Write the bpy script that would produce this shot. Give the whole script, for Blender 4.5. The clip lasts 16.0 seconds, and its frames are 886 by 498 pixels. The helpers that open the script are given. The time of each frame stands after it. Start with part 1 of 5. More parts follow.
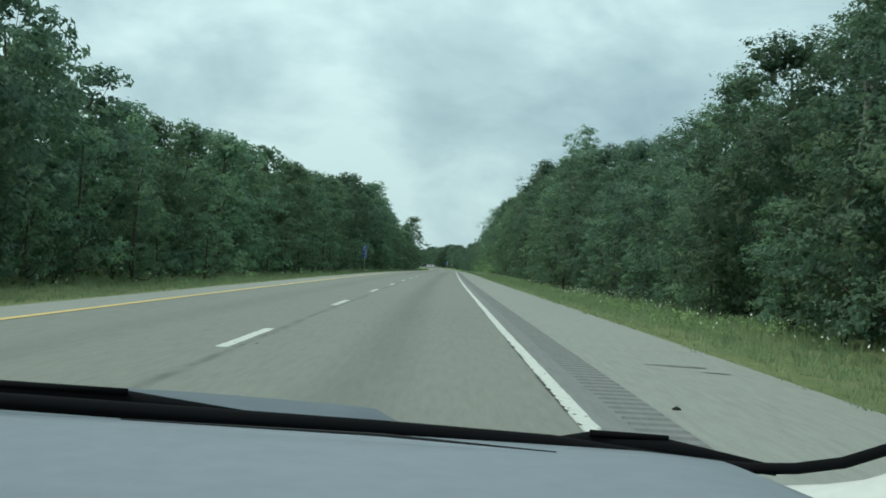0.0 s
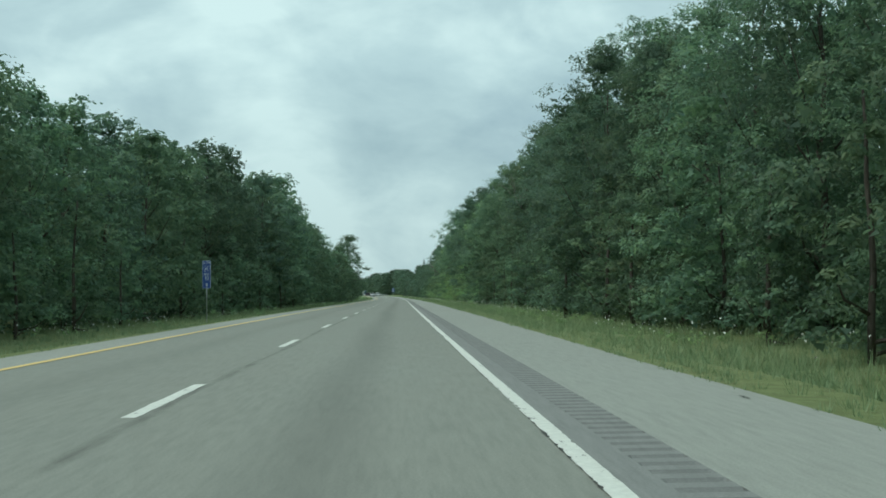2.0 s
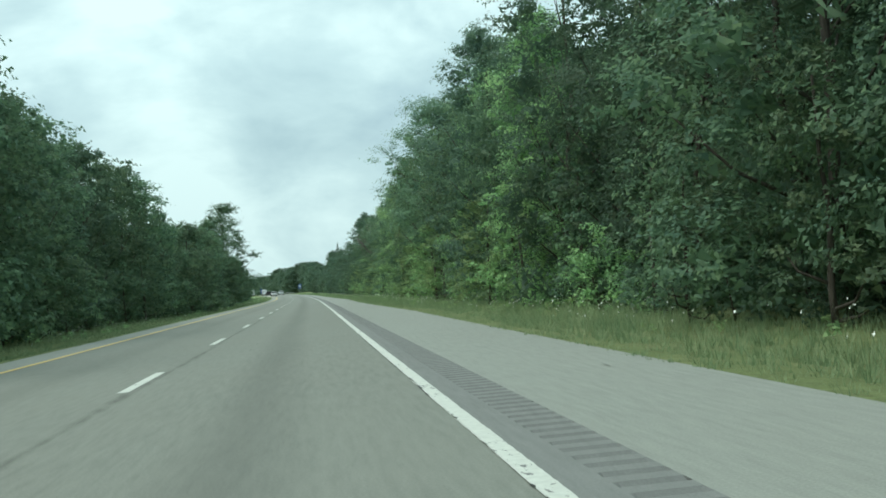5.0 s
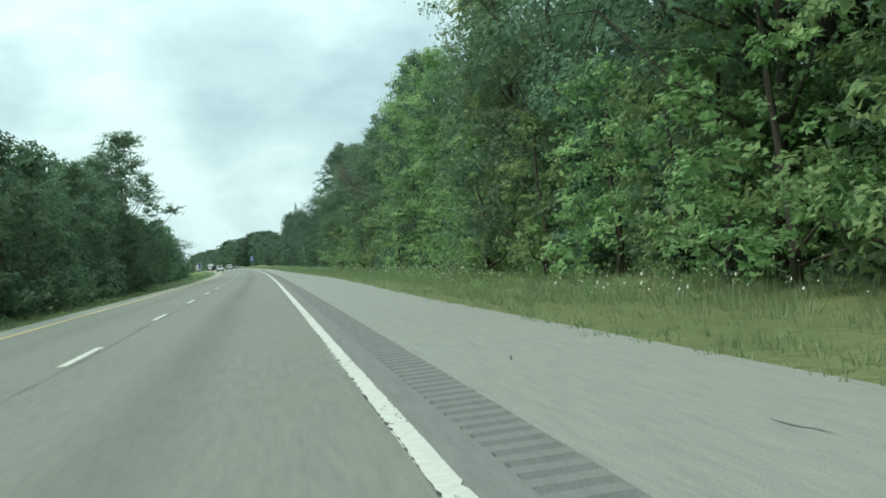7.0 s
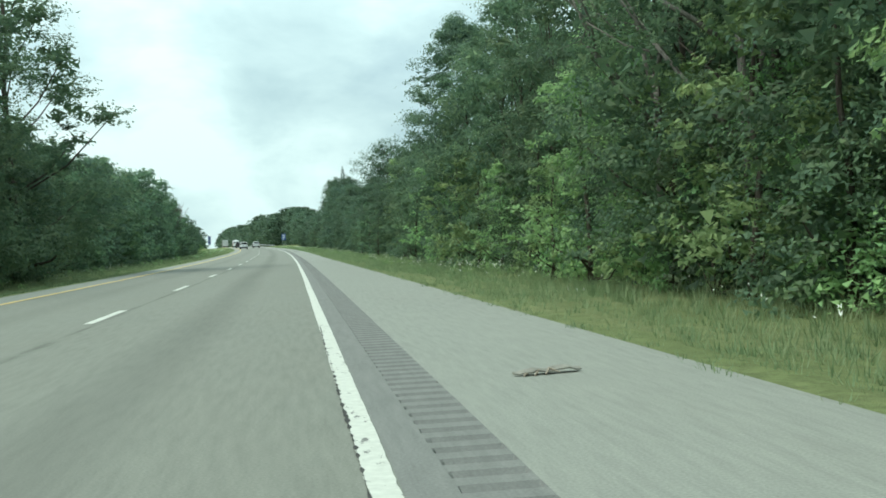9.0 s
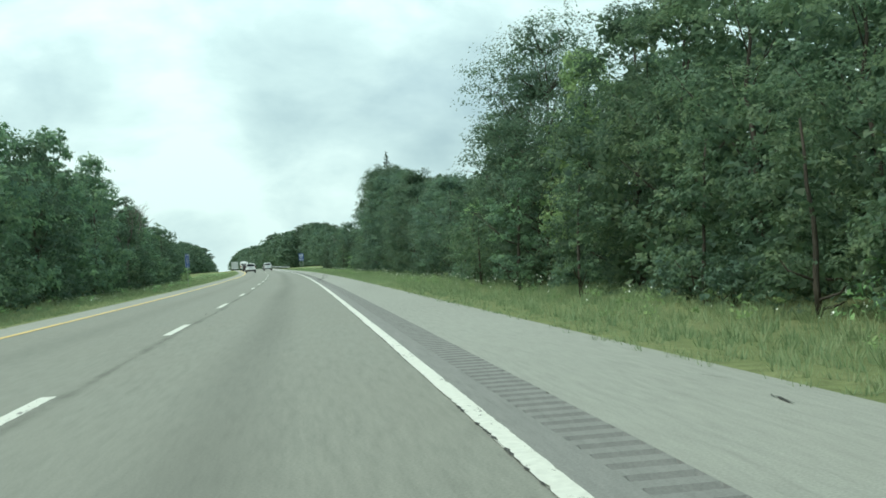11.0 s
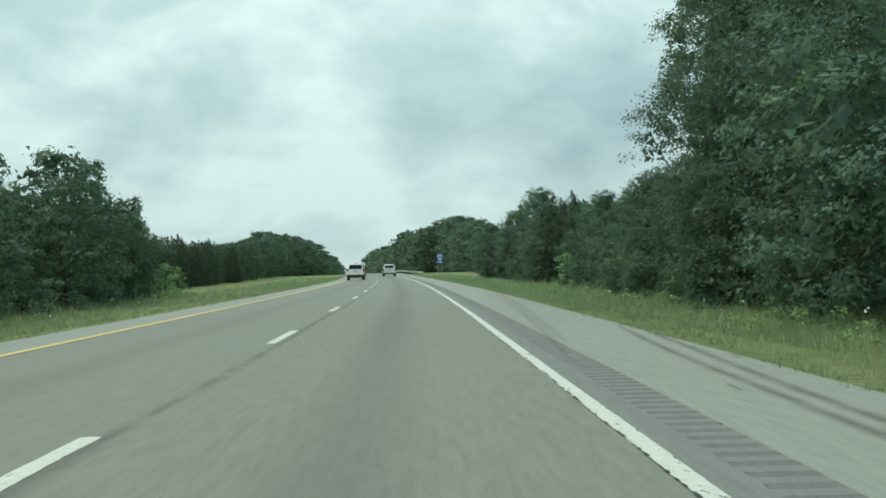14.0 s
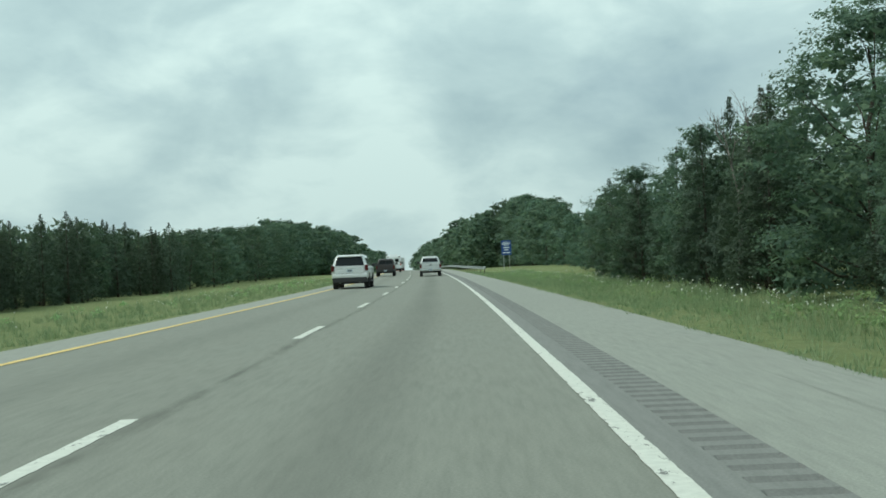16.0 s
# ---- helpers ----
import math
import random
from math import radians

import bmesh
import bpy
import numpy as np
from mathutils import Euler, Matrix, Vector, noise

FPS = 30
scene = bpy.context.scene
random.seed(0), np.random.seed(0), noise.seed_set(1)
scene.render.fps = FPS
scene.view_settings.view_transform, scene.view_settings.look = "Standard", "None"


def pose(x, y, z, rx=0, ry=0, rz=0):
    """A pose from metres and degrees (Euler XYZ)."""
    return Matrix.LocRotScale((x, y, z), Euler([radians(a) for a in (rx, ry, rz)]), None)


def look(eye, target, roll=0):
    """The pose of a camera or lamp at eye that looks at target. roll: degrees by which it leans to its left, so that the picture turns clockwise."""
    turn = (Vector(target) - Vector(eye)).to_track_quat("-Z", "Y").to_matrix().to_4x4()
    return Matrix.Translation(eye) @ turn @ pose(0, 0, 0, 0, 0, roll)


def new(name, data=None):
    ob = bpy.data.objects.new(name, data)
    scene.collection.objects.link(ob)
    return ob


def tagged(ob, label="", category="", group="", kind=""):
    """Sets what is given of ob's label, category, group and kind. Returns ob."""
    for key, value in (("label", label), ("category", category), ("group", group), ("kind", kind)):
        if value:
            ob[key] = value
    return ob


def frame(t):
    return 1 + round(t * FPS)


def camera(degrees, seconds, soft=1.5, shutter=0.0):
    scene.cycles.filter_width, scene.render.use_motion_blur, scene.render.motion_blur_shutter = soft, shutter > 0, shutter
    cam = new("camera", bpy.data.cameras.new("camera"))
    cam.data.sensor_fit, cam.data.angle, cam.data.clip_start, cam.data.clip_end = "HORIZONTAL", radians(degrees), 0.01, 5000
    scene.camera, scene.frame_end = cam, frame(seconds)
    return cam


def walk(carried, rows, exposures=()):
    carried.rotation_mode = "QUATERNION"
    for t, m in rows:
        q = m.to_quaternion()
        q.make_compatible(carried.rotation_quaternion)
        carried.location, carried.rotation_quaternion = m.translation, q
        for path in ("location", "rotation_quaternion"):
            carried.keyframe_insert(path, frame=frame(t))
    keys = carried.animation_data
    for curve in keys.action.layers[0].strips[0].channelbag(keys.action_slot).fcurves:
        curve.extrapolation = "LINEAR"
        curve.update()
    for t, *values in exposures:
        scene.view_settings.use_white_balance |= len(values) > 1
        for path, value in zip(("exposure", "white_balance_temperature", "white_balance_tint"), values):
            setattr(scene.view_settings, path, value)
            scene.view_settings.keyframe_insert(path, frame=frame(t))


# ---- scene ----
cam = camera(47.61, 16.0, soft=1.7)
ROWS = [
    (0, 2.570, -0.305, 1.121, 90.83, -3.12, -0.10),
    (0.5, 2.510, 15.632, 1.112, 91.68, -3.78, -2.33),
    (1, 2.538, 31.222, 1.098, 92.49, -2.90, -2.70),
    (1.5, 2.633, 47.113, 1.079, 92.75, -1.04, -1.57),
    (2, 2.754, 63.138, 1.053, 92.35, 0.66, -3.19),
    (2.5, 2.875, 78.726, 1.023, 92.38, 1.57, -5.33),
    (3, 3.030, 94.243, 0.984, 92.72, 2.69, -6.37),
    (5.5, 4.219, 171.529, 0.656, 91.07, 4.31, -8.65),
    (6, 4.537, 186.431, 0.586, 90.46, 4.18, -9.36),
    (6.5, 4.870, 201.372, 0.520, 89.91, 5.39, -10.48),
    (7, 5.223, 216.065, 0.456, 89.53, 6.17, -10.96),
    (7.5, 5.629, 231.046, 0.389, 87.87, 5.51, -12.34),
    (8, 5.921, 246.144, 0.317, 87.02, 3.59, -13.15),
    (8.5, 6.179, 260.611, 0.242, 87.36, 2.44, -12.14),
    (9, 6.331, 275.086, 0.164, 89.17, 2.27, -8.99),
    (11.5, 5.766, 348.803, -0.185, 90.44, 3.46, -7.80),
    (12, 5.645, 363.654, -0.233, 90.81, 3.55, -6.84),
    (12.5, 5.497, 378.450, -0.270, 91.43, 2.60, -4.47),
    (13, 5.370, 393.077, -0.299, 91.37, 1.87, -2.05),
    (13.5, 5.224, 407.430, -0.321, 90.55, 0.87, -1.77),
    (14, 5.041, 422.474, -0.341, 91.05, 1.08, -0.49),
    (14.5, 4.769, 437.160, -0.359, 91.50, 1.09, 2.98),
    (15, 4.426, 451.937, -0.377, 91.00, 0.38, 3.58),
    (15.5, 4.068, 467.833, -0.397, 90.90, 1.38, 2.93),
    (16, 3.728, 482.550, -0.418, 90.81, 2.35, 2.68),
]
# seconds, stops, kelvin, tint
LIGHT = ((0, -0.32, 5880, 0), (1.5, -0.34, 5890, 0), (2, -0.38, 5890, 0), (2.5, -0.36, 5900, 0), (3, -0.26, 5900, 0), (5.5, -0.05, 5960, 0), (6.5, 0.0, 6000, 0), (7.5, 0.12, 6080, 0), (9, 0.16, 6100, 0), (11.5, 0.05, 6180, 0), (13.5, -0.2, 6180, 0), (14, -0.21, 6180, 0), (14.5, -0.34, 6170, 0), (15, -0.3, 6160, 0), (16, -0.33, 6140, 0))
walk(cam, [(r[0], pose(*r[1:])) for r in ROWS], LIGHT)

# ---- sky, sun ----
world = bpy.data.worlds.new("overcast_sky")
scene.world = world
world.use_nodes = True
SUN_EL, SUN_AZ = radians(56), radians(-105)   # azimuth from +y towards +x


def build_world():
    nt = world.node_tree
    nt.nodes.clear()
    n, l = nt.nodes.new, nt.links.new
    out, bg = n("ShaderNodeOutputWorld"), n("ShaderNodeBackground")
    l(bg.outputs[0], out.inputs[0])
    sky = n("ShaderNodeTexSky")
    sky.sky_type, sky.sun_disc = "NISHITA", False
    sky.sun_elevation, sky.sun_rotation = SUN_EL, SUN_AZ
    dim = n("ShaderNodeVectorMath")
    dim.operation = "SCALE"
    dim.inputs["Scale"].default_value = 0.1
    l(sky.outputs[0], dim.inputs[0])
    tc = n("ShaderNodeTexCoord")

    def cloud(scale, detail, off, sx):
        m = n("ShaderNodeMapping")
        m.inputs["Location"].default_value = off
        m.inputs["Scale"].default_value = (1, 1, sx)
        l(tc.outputs["Generated"], m.inputs[0])
        t = n("ShaderNodeTexNoise")
        t.inputs["Scale"].default_value, t.inputs["Detail"].default_value = scale, detail
        t.inputs["Roughness"].default_value, t.inputs["Distortion"].default_value = 0.52, 0.3
        l(m.outputs[0], t.inputs[0])
        return t.outputs[0]

    big, small = cloud(3.2, 6, (3.1, 7.4, 0.4), 2.4), cloud(7.0, 9, (1.7, 2.2, 0), 1.9)
    mix = n("ShaderNodeMix")
    mix.data_type = "FLOAT"
    mix.inputs[0].default_value = 0.5
    l(big, mix.inputs[2])
    l(small, mix.inputs[3])
    ramp = n("ShaderNodeValToRGB")
    e = ramp.color_ramp.elements
    e[0].position, e[0].color = 0.33, (0.49, 0.63, 0.66, 1)
    e[1].position, e[1].color = 0.575, (0.88, 1.03, 0.99, 1)
    e.new(0.47).color = (0.67, 0.82, 0.82, 1)
    l(mix.outputs[0], ramp.inputs[0])
    gap = n("ShaderNodeMapRange")
    gap.inputs[1].default_value, gap.inputs[2].default_value = 0.30, 0.40
    gap.inputs[3].default_value, gap.inputs[4].default_value = 0.85, 1.0
    l(big, gap.inputs[0])
    fin = n("ShaderNodeMix")
    fin.data_type = "RGBA"
    l(gap.outputs[0], fin.inputs[0])
    l(dim.outputs[0], fin.inputs[6])
    l(ramp.outputs[0], fin.inputs[7])
    sep = n("ShaderNodeSeparateXYZ")
    l(tc.outputs["Generated"], sep.inputs[0])
    low = n("ShaderNodeMapRange")
    low.inputs[1].default_value, low.inputs[2].default_value = 0.0, 0.22
    low.inputs[3].default_value, low.inputs[4].default_value = 0.86, 1.08
    l(sep.outputs[2], low.inputs[0])
    haze = n("ShaderNodeVectorMath")
    haze.operation = "SCALE"
    l(fin.outputs[2], haze.inputs[0])
    l(low.outputs[0], haze.inputs["Scale"])
    l(haze.outputs[0], bg.inputs[0])
    bg.inputs[1].default_value = 1.0


build_world()
sun = new("sun", bpy.data.lights.new("sun", "SUN"))
sun.data.energy, sun.data.angle, sun.data.color = 2.3, radians(24), (1.0, 0.94, 0.82)
sun.matrix_world = look((0, 0, 50), Vector((0, 0, 50)) - Vector((math.sin(SUN_AZ) * math.cos(SUN_EL), math.cos(SUN_AZ) * math.cos(SUN_EL), math.sin(SUN_EL))))

# ---- the road's line: arc length s and offset to the right ----
S = np.arange(-400.0, 2601.0, 1.0)
KAP = np.interp(S, [*range(0, 601, 60), 625, 640], [-1.57e-4, -1.09e-4, -0.56e-4, 0.02e-4, 0.57e-4, 1.17e-4, 2.18e-4, 2.87e-4, 3.29e-4, 3.48e-4, 3.64e-4, 1.8e-4, 0])
BEND = np.where(S < -20, 0, np.interp(S, [*range(0, 661, 60), 700], [-0.20e-4, -0.23e-4, -0.52e-4, 0.27e-4, -0.32e-4, 0.21e-4, 0.50e-4, 0.08e-4, -0.16e-4, 0.64e-4, 0.22e-4, 0.08e-4, 0]))   # vertical curve of the road
GRADE = np.cumsum(BEND)
LEVEL = np.cumsum(GRADE)
TH = np.concatenate([[0], np.cumsum((KAP[1:] + KAP[:-1]) / 2)])
TH -= np.interp(0, S, TH)
MID = (TH[1:] + TH[:-1]) / 2
CX = np.concatenate([[0], np.cumsum(-np.sin(MID))])
CY = np.concatenate([[0], np.cumsum(np.cos(MID))])
CX, CY = CX - np.interp(0, S, CX), CY - np.interp(0, S, CY)
CREST = 640.0


def rise(s):
    """Height of the road: nearly level, then falling away past the crest."""
    base = np.interp(np.minimum(s, CREST), S, LEVEL)
    d = np.clip(np.asarray(s, float) - CREST, 0, 260)
    return base - d * d / 2 * 1.5e-4 - np.clip(np.asarray(s, float) - CREST - 260, 0, 800) * 0.02


def at(s, lat, z=0.0):
    th = np.interp(s, S, TH)
    return np.stack([np.interp(s, S, CX) + np.cos(th) * lat, np.interp(s, S, CY) + np.sin(th) * lat, z + rise(s) + 0 * np.asarray(lat, float)], -1)


def stand(s, lat, z=0.0, turn=0.0, size=1.0):
    """A pose on the road's line, turned by degrees against it."""
    p = at(s, lat, z)
    return Matrix.LocRotScale(Vector(p), Euler((0, 0, float(np.interp(s, S, TH)) + radians(turn))), Vector((size,) * 3))


# ---- materials ----
def mat(name):
    m = bpy.data.materials.new(name)
    m.use_nodes = True
    nt = m.node_tree
    b = nt.nodes["Principled BSDF"]
    return m, nt, b


def ramp_of(nt, fac, stops):
    r = nt.nodes.new("ShaderNodeValToRGB")
    e = r.color_ramp.elements
    e[0].position, e[0].color = stops[0][0], (*stops[0][1], 1)
    e[1].position, e[1].color = stops[-1][0], (*stops[-1][1], 1)
    for p, c in stops[1:-1]:
        e.new(p).color = (*c, 1)
    nt.links.new(fac, r.inputs[0])
    return r.outputs[0]


def noise_of(nt, vec, scale, detail=4, stretch=None, rough=0.55):
    t = nt.nodes.new("ShaderNodeTexNoise")
    t.inputs["Scale"].default_value, t.inputs["Detail"].default_value, t.inputs["Roughness"].default_value = scale, detail, rough
    if stretch:
        m = nt.nodes.new("ShaderNodeMapping")
        m.inputs["Scale"].default_value = stretch
        nt.links.new(vec, m.inputs[0])
        vec = m.outputs[0]
    nt.links.new(vec, t.inputs[0])
    return t.outputs[0]


def mixc(nt, fac, a, b, kind="MIX"):
    m = nt.nodes.new("ShaderNodeMix")
    m.data_type, m.blend_type = "RGBA", kind
    for i, v in ((0, fac), (6, a), (7, b)):
        if isinstance(v, (int, float)):
            m.inputs[i].default_value = v
        elif isinstance(v, tuple):
            m.inputs[i].default_value = (*v, 1)
        else:
            nt.links.new(v, m.inputs[i])
    return m.outputs[2]


def math_of(nt, op, a, b=0.0, c=0.0):
    m = nt.nodes.new("ShaderNodeMath")
    m.operation = op
    for i, v in enumerate((a, b, c)):
        if isinstance(v, (int, float)):
            m.inputs[i].default_value = v
        else:
            nt.links.new(v, m.inputs[i])
    return m.outputs[0]


def bump_of(nt, b, h, strength, dist=0.02):
    k = nt.nodes.new("ShaderNodeBump")
    k.inputs["Strength"].default_value, k.inputs["Distance"].default_value = strength, dist
    nt.links.new(h, k.inputs["Height"])
    nt.links.new(k.outputs[0], b.inputs["Normal"])


def coords(nt, which="Object"):
    return nt.nodes.new("ShaderNodeTexCoord").outputs[which]


def plain(name, color, rough=0.5, metal=0.0, vary=0.12, scale=6.0, spec=0.5, coat=0.0):
    m, nt, b = mat(name)
    c = coords(nt)
    n1 = noise_of(nt, c, scale, 5)
    lo, hi = tuple(v * (1 - vary) for v in color), tuple(min(1, v * (1 + vary)) for v in color)
    nt.links.new(ramp_of(nt, n1, [(0.3, lo), (0.7, hi)]), b.inputs["Base Color"])
    b.inputs["Roughness"].default_value, b.inputs["Metallic"].default_value = rough, metal
    b.inputs["Specular IOR Level"].default_value = spec
    b.inputs["Coat Weight"].default_value = coat
    return m


def asphalt(name, base, warm, streak=False, grain=0.5):
    """Paving along the road; UV holds (offset, s) in metres."""
    m, nt, b = mat(name)
    uv = coords(nt, "UV")
    fine, mid = noise_of(nt, uv, 55, 3), noise_of(nt, uv, 1.1, 5, (1, 0.25, 1))
    far = noise_of(nt, uv, 0.12, 3, (3, 0.6, 1))
    c = ramp_of(nt, fine, [(0.25, tuple(v * 0.72 for v in base)), (0.5, base), (0.8, tuple(v * 1.3 for v in base))])
    med = noise_of(nt, uv, 6, 6, (2.2, 0.22, 1), 0.65)
    c = mixc(nt, 0.75, c, ramp_of(nt, med, [(0.28, (0.7, 0.7, 0.7)), (0.5, (1, 1, 1)), (0.75, (1.27, 1.26, 1.24))]), "MULTIPLY")
    c = mixc(nt, math_of(nt, "MULTIPLY", mid, 0.5), c, warm)
    c = mixc(nt, math_of(nt, "MULTIPLY_ADD", far, 0.8, -0.22), c, tuple(v * 1.22 for v in base))
    if streak:
        sep = nt.nodes.new("ShaderNodeSeparateXYZ")
        nt.links.new(uv, sep.inputs[0])
        wob = math_of(nt, "MULTIPLY_ADD", noise_of(nt, uv, 0.05, 2, (0, 1, 1)), 0.5, -0.25)
        for lane, w, k in ((1.85, 0.62, 0.42), (-1.85, 0.6, 0.22)):
            d = math_of(nt, "ABSOLUTE", math_of(nt, "ADD", math_of(nt, "SUBTRACT", sep.outputs[0], lane), wob))
            band = math_of(nt, "SUBTRACT", 1.0, math_of(nt, "DIVIDE", d, w))
            band = math_of(nt, "SMOOTH_MIN", math_of(nt, "MAXIMUM", band, 0.0), 0.85, 0.3)
            band = math_of(nt, "MULTIPLY", band, math_of(nt, "MULTIPLY_ADD", noise_of(nt, uv, 0.5, 4, (2, 0.15, 1)), 0.9, 0.15))
            c = mixc(nt, math_of(nt, "MULTIPLY", band, k * 1.6), c, tuple(v * 0.45 for v in base))
    nt.links.new(c, b.inputs["Base Color"])
    b.inputs["Roughness"].default_value, b.inputs["Specular IOR Level"].default_value = 0.85, 0.3
    bump_of(nt, b, fine, grain, 0.006)
    return m


ROAD = asphalt("worn_pavement", (0.206, 0.215, 0.189), (0.246, 0.242, 0.206), streak=True)
SHOULDER = asphalt("shoulder_asphalt", (0.265, 0.276, 0.249), (0.3, 0.301, 0.263))
BAND = asphalt("dark_asphalt_band", (0.198, 0.203, 0.195), (0.215, 0.213, 0.198))
# groove floors in a darker tone than the band around them
GROOVE = asphalt("darker_groove_floor", (0.16, 0.164, 0.158), (0.178, 0.176, 0.168))
CRACK = plain("tar_and_crack", (0.045, 0.045, 0.042), 0.8, vary=0.3, scale=9)


def stain(name, color, strength, patchy):
    """A thin film on the pavement with soft sides; UV holds (0 to 1 across, metres along)."""
    m, nt, b = mat(name)
    uv = coords(nt, "UV")
    sep = nt.nodes.new("ShaderNodeSeparateXYZ")
    nt.links.new(uv, sep.inputs[0])
    off = math_of(nt, "ABSOLUTE", math_of(nt, "MULTIPLY_ADD", sep.outputs[0], 2.0, -1.0))
    off = math_of(nt, "ADD", off, math_of(nt, "MULTIPLY_ADD", noise_of(nt, uv, 2.2, 5, (0.6, 1, 1)), 0.9, -0.45))
    side = math_of(nt, "SUBTRACT", 1.0, math_of(nt, "MINIMUM", math_of(nt, "MAXIMUM", off, 0.0), 1.0))
    patch = math_of(nt, "MULTIPLY_ADD", noise_of(nt, uv, 0.9, 5, (0.3, 1, 1)), patchy, 0.6 - patchy / 2)
    alpha = math_of(nt, "MULTIPLY", math_of(nt, "MULTIPLY", side, math_of(nt, "MINIMUM", math_of(nt, "MAXIMUM", patch, 0.12), 1.0)), strength)
    nt.links.new(alpha, b.inputs["Alpha"])
    nt.links.new(ramp_of(nt, noise_of(nt, uv, 20, 3), [(0.3, tuple(v * 0.8 for v in color)), (0.7, color)]), b.inputs["Base Color"])
    b.inputs["Roughness"].default_value, b.inputs["Specular IOR Level"].default_value = 0.85, 0.2
    return m


JOINT = stain("dark_joint_stain", (0.1, 0.1, 0.092), 0.3, 3.2)
SKID = stain("rubber_streak", (0.08, 0.082, 0.08), 0.5, 1.2)
SKID_FAINT = stain("faint_rubber_streak", (0.1, 0.1, 0.097), 0.24, 1.6)
SMEAR = asphalt("dark_smear", (0.185, 0.186, 0.175), (0.225, 0.22, 0.2))


def line_paint(name, color, worn):
    m, nt, b = mat(name)
    uv = coords(nt, "UV")
    n1, n2 = noise_of(nt, uv, 9, 6, (1.4, 0.55, 1), 0.7), noise_of(nt, uv, 0.5, 2)
    wear = math_of(nt, "MULTIPLY_ADD", n2, 0.35, -0.17)
    k = math_of(nt, "GREATER_THAN", math_of(nt, "ADD", n1, wear), worn)
    c = ramp_of(nt, noise_of(nt, uv, 14, 4), [(0.3, tuple(v * 0.82 for v in color)), (0.7, color)])
    nt.links.new(mixc(nt, k, c, (0.19, 0.19, 0.18)), b.inputs["Base Color"])
    b.inputs["Roughness"].default_value = 0.7
    return m


WHITE_LINE = line_paint("white_line_paint", (0.66, 0.67, 0.61), 0.63)
YELLOW_LINE = line_paint("yellow_line_paint", (0.76, 0.56, 0.2), 0.66)


def soil():
    m, nt, b = mat("verge_soil_and_turf")
    c = coords(nt)
    n1, n2, n3 = noise_of(nt, c, 0.35, 5), noise_of(nt, c, 5, 6, None, 0.7), noise_of(nt, c, 30, 4)
    col = ramp_of(nt, n1, [(0.3, (0.13, 0.185, 0.075)), (0.5, (0.185, 0.235, 0.1)), (0.72, (0.26, 0.28, 0.14))])
    col = mixc(nt, ramp_of(nt, n2, [(0.38, (0, 0, 0)), (0.62, (0.85, 0.85, 0.85))]), col, (0.075, 0.105, 0.045))
    col = mixc(nt, math_of(nt, "MULTIPLY", n3, 0.5), col, (0.3, 0.31, 0.15))
    nt.links.new(col, b.inputs["Base Color"])
    b.inputs["Roughness"].default_value, b.inputs["Specular IOR Level"].default_value = 0.95, 0.1
    bump_of(nt, b, n3, 0.8, 0.05)
    return m


SOIL = soil()


def leafy(name, dark, mid_c, light, trans=0.35, rough=0.55):
    m, nt, b = mat(name)
    geo, info = nt.nodes.new("ShaderNodeNewGeometry"), nt.nodes.new("ShaderNodeObjectInfo")
    # clump-sized noise puts lit and shaded tufts into the leaf colour
    clump = noise_of(nt, coords(nt), 0.85, 3)
    k = math_of(nt, "ADD", math_of(nt, "MULTIPLY", geo.outputs["Random Per Island"], 0.45), math_of(nt, "MULTIPLY_ADD", clump, 1.9, -0.68))
    c = ramp_of(nt, k, [(0.0, dark), (0.5, mid_c), (1.0, light)])
    hsv = nt.nodes.new("ShaderNodeHueSaturation")
    nt.links.new(math_of(nt, "MULTIPLY_ADD", info.outputs["Random"], 0.05, 0.475), hsv.inputs["Hue"])
    nt.links.new(math_of(nt, "MULTIPLY_ADD", info.outputs["Random"], 0.7, 0.7), hsv.inputs["Value"])
    nt.links.new(c, hsv.inputs["Color"])
    nt.links.new(hsv.outputs[0], b.inputs["Base Color"])
    b.inputs["Roughness"].default_value, b.inputs["Specular IOR Level"].default_value = rough, 0.16
    t, mx = nt.nodes.new("ShaderNodeBsdfTranslucent"), nt.nodes.new("ShaderNodeMixShader")
    nt.links.new(mixc(nt, 0.5, hsv.outputs[0], (0.15, 0.235, 0.12)), t.inputs[0])
    mx.inputs[0].default_value = trans
    nt.links.new(b.outputs[0], mx.inputs[1])
    nt.links.new(t.outputs[0], mx.inputs[2])
    nt.links.new(mx.outputs[0], nt.nodes["Material Output"].inputs[0])
    return m


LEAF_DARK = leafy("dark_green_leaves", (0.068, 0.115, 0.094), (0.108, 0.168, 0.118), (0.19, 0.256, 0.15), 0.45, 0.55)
LEAF_MID = leafy("mid_green_leaves", (0.092, 0.16, 0.118), (0.16, 0.245, 0.155), (0.275, 0.37, 0.195), 0.5, 0.55)
# yellow-green leaves, lightened to stand in for sun on the open edge
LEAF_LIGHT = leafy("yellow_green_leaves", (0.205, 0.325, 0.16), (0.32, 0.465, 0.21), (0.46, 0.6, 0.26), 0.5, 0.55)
NEEDLE = leafy("cedar_needles", (0.05, 0.074, 0.056), (0.068, 0.097, 0.068), (0.09, 0.122, 0.08), 0.25, 0.7)
GRASS = leafy("verge_grass_blades", (0.178, 0.25, 0.138), (0.255, 0.322, 0.175), (0.37, 0.405, 0.24), 0.45, 0.7)
FLOWER = plain("white_wildflower", (0.76, 0.78, 0.72), 0.8, vary=0.1)


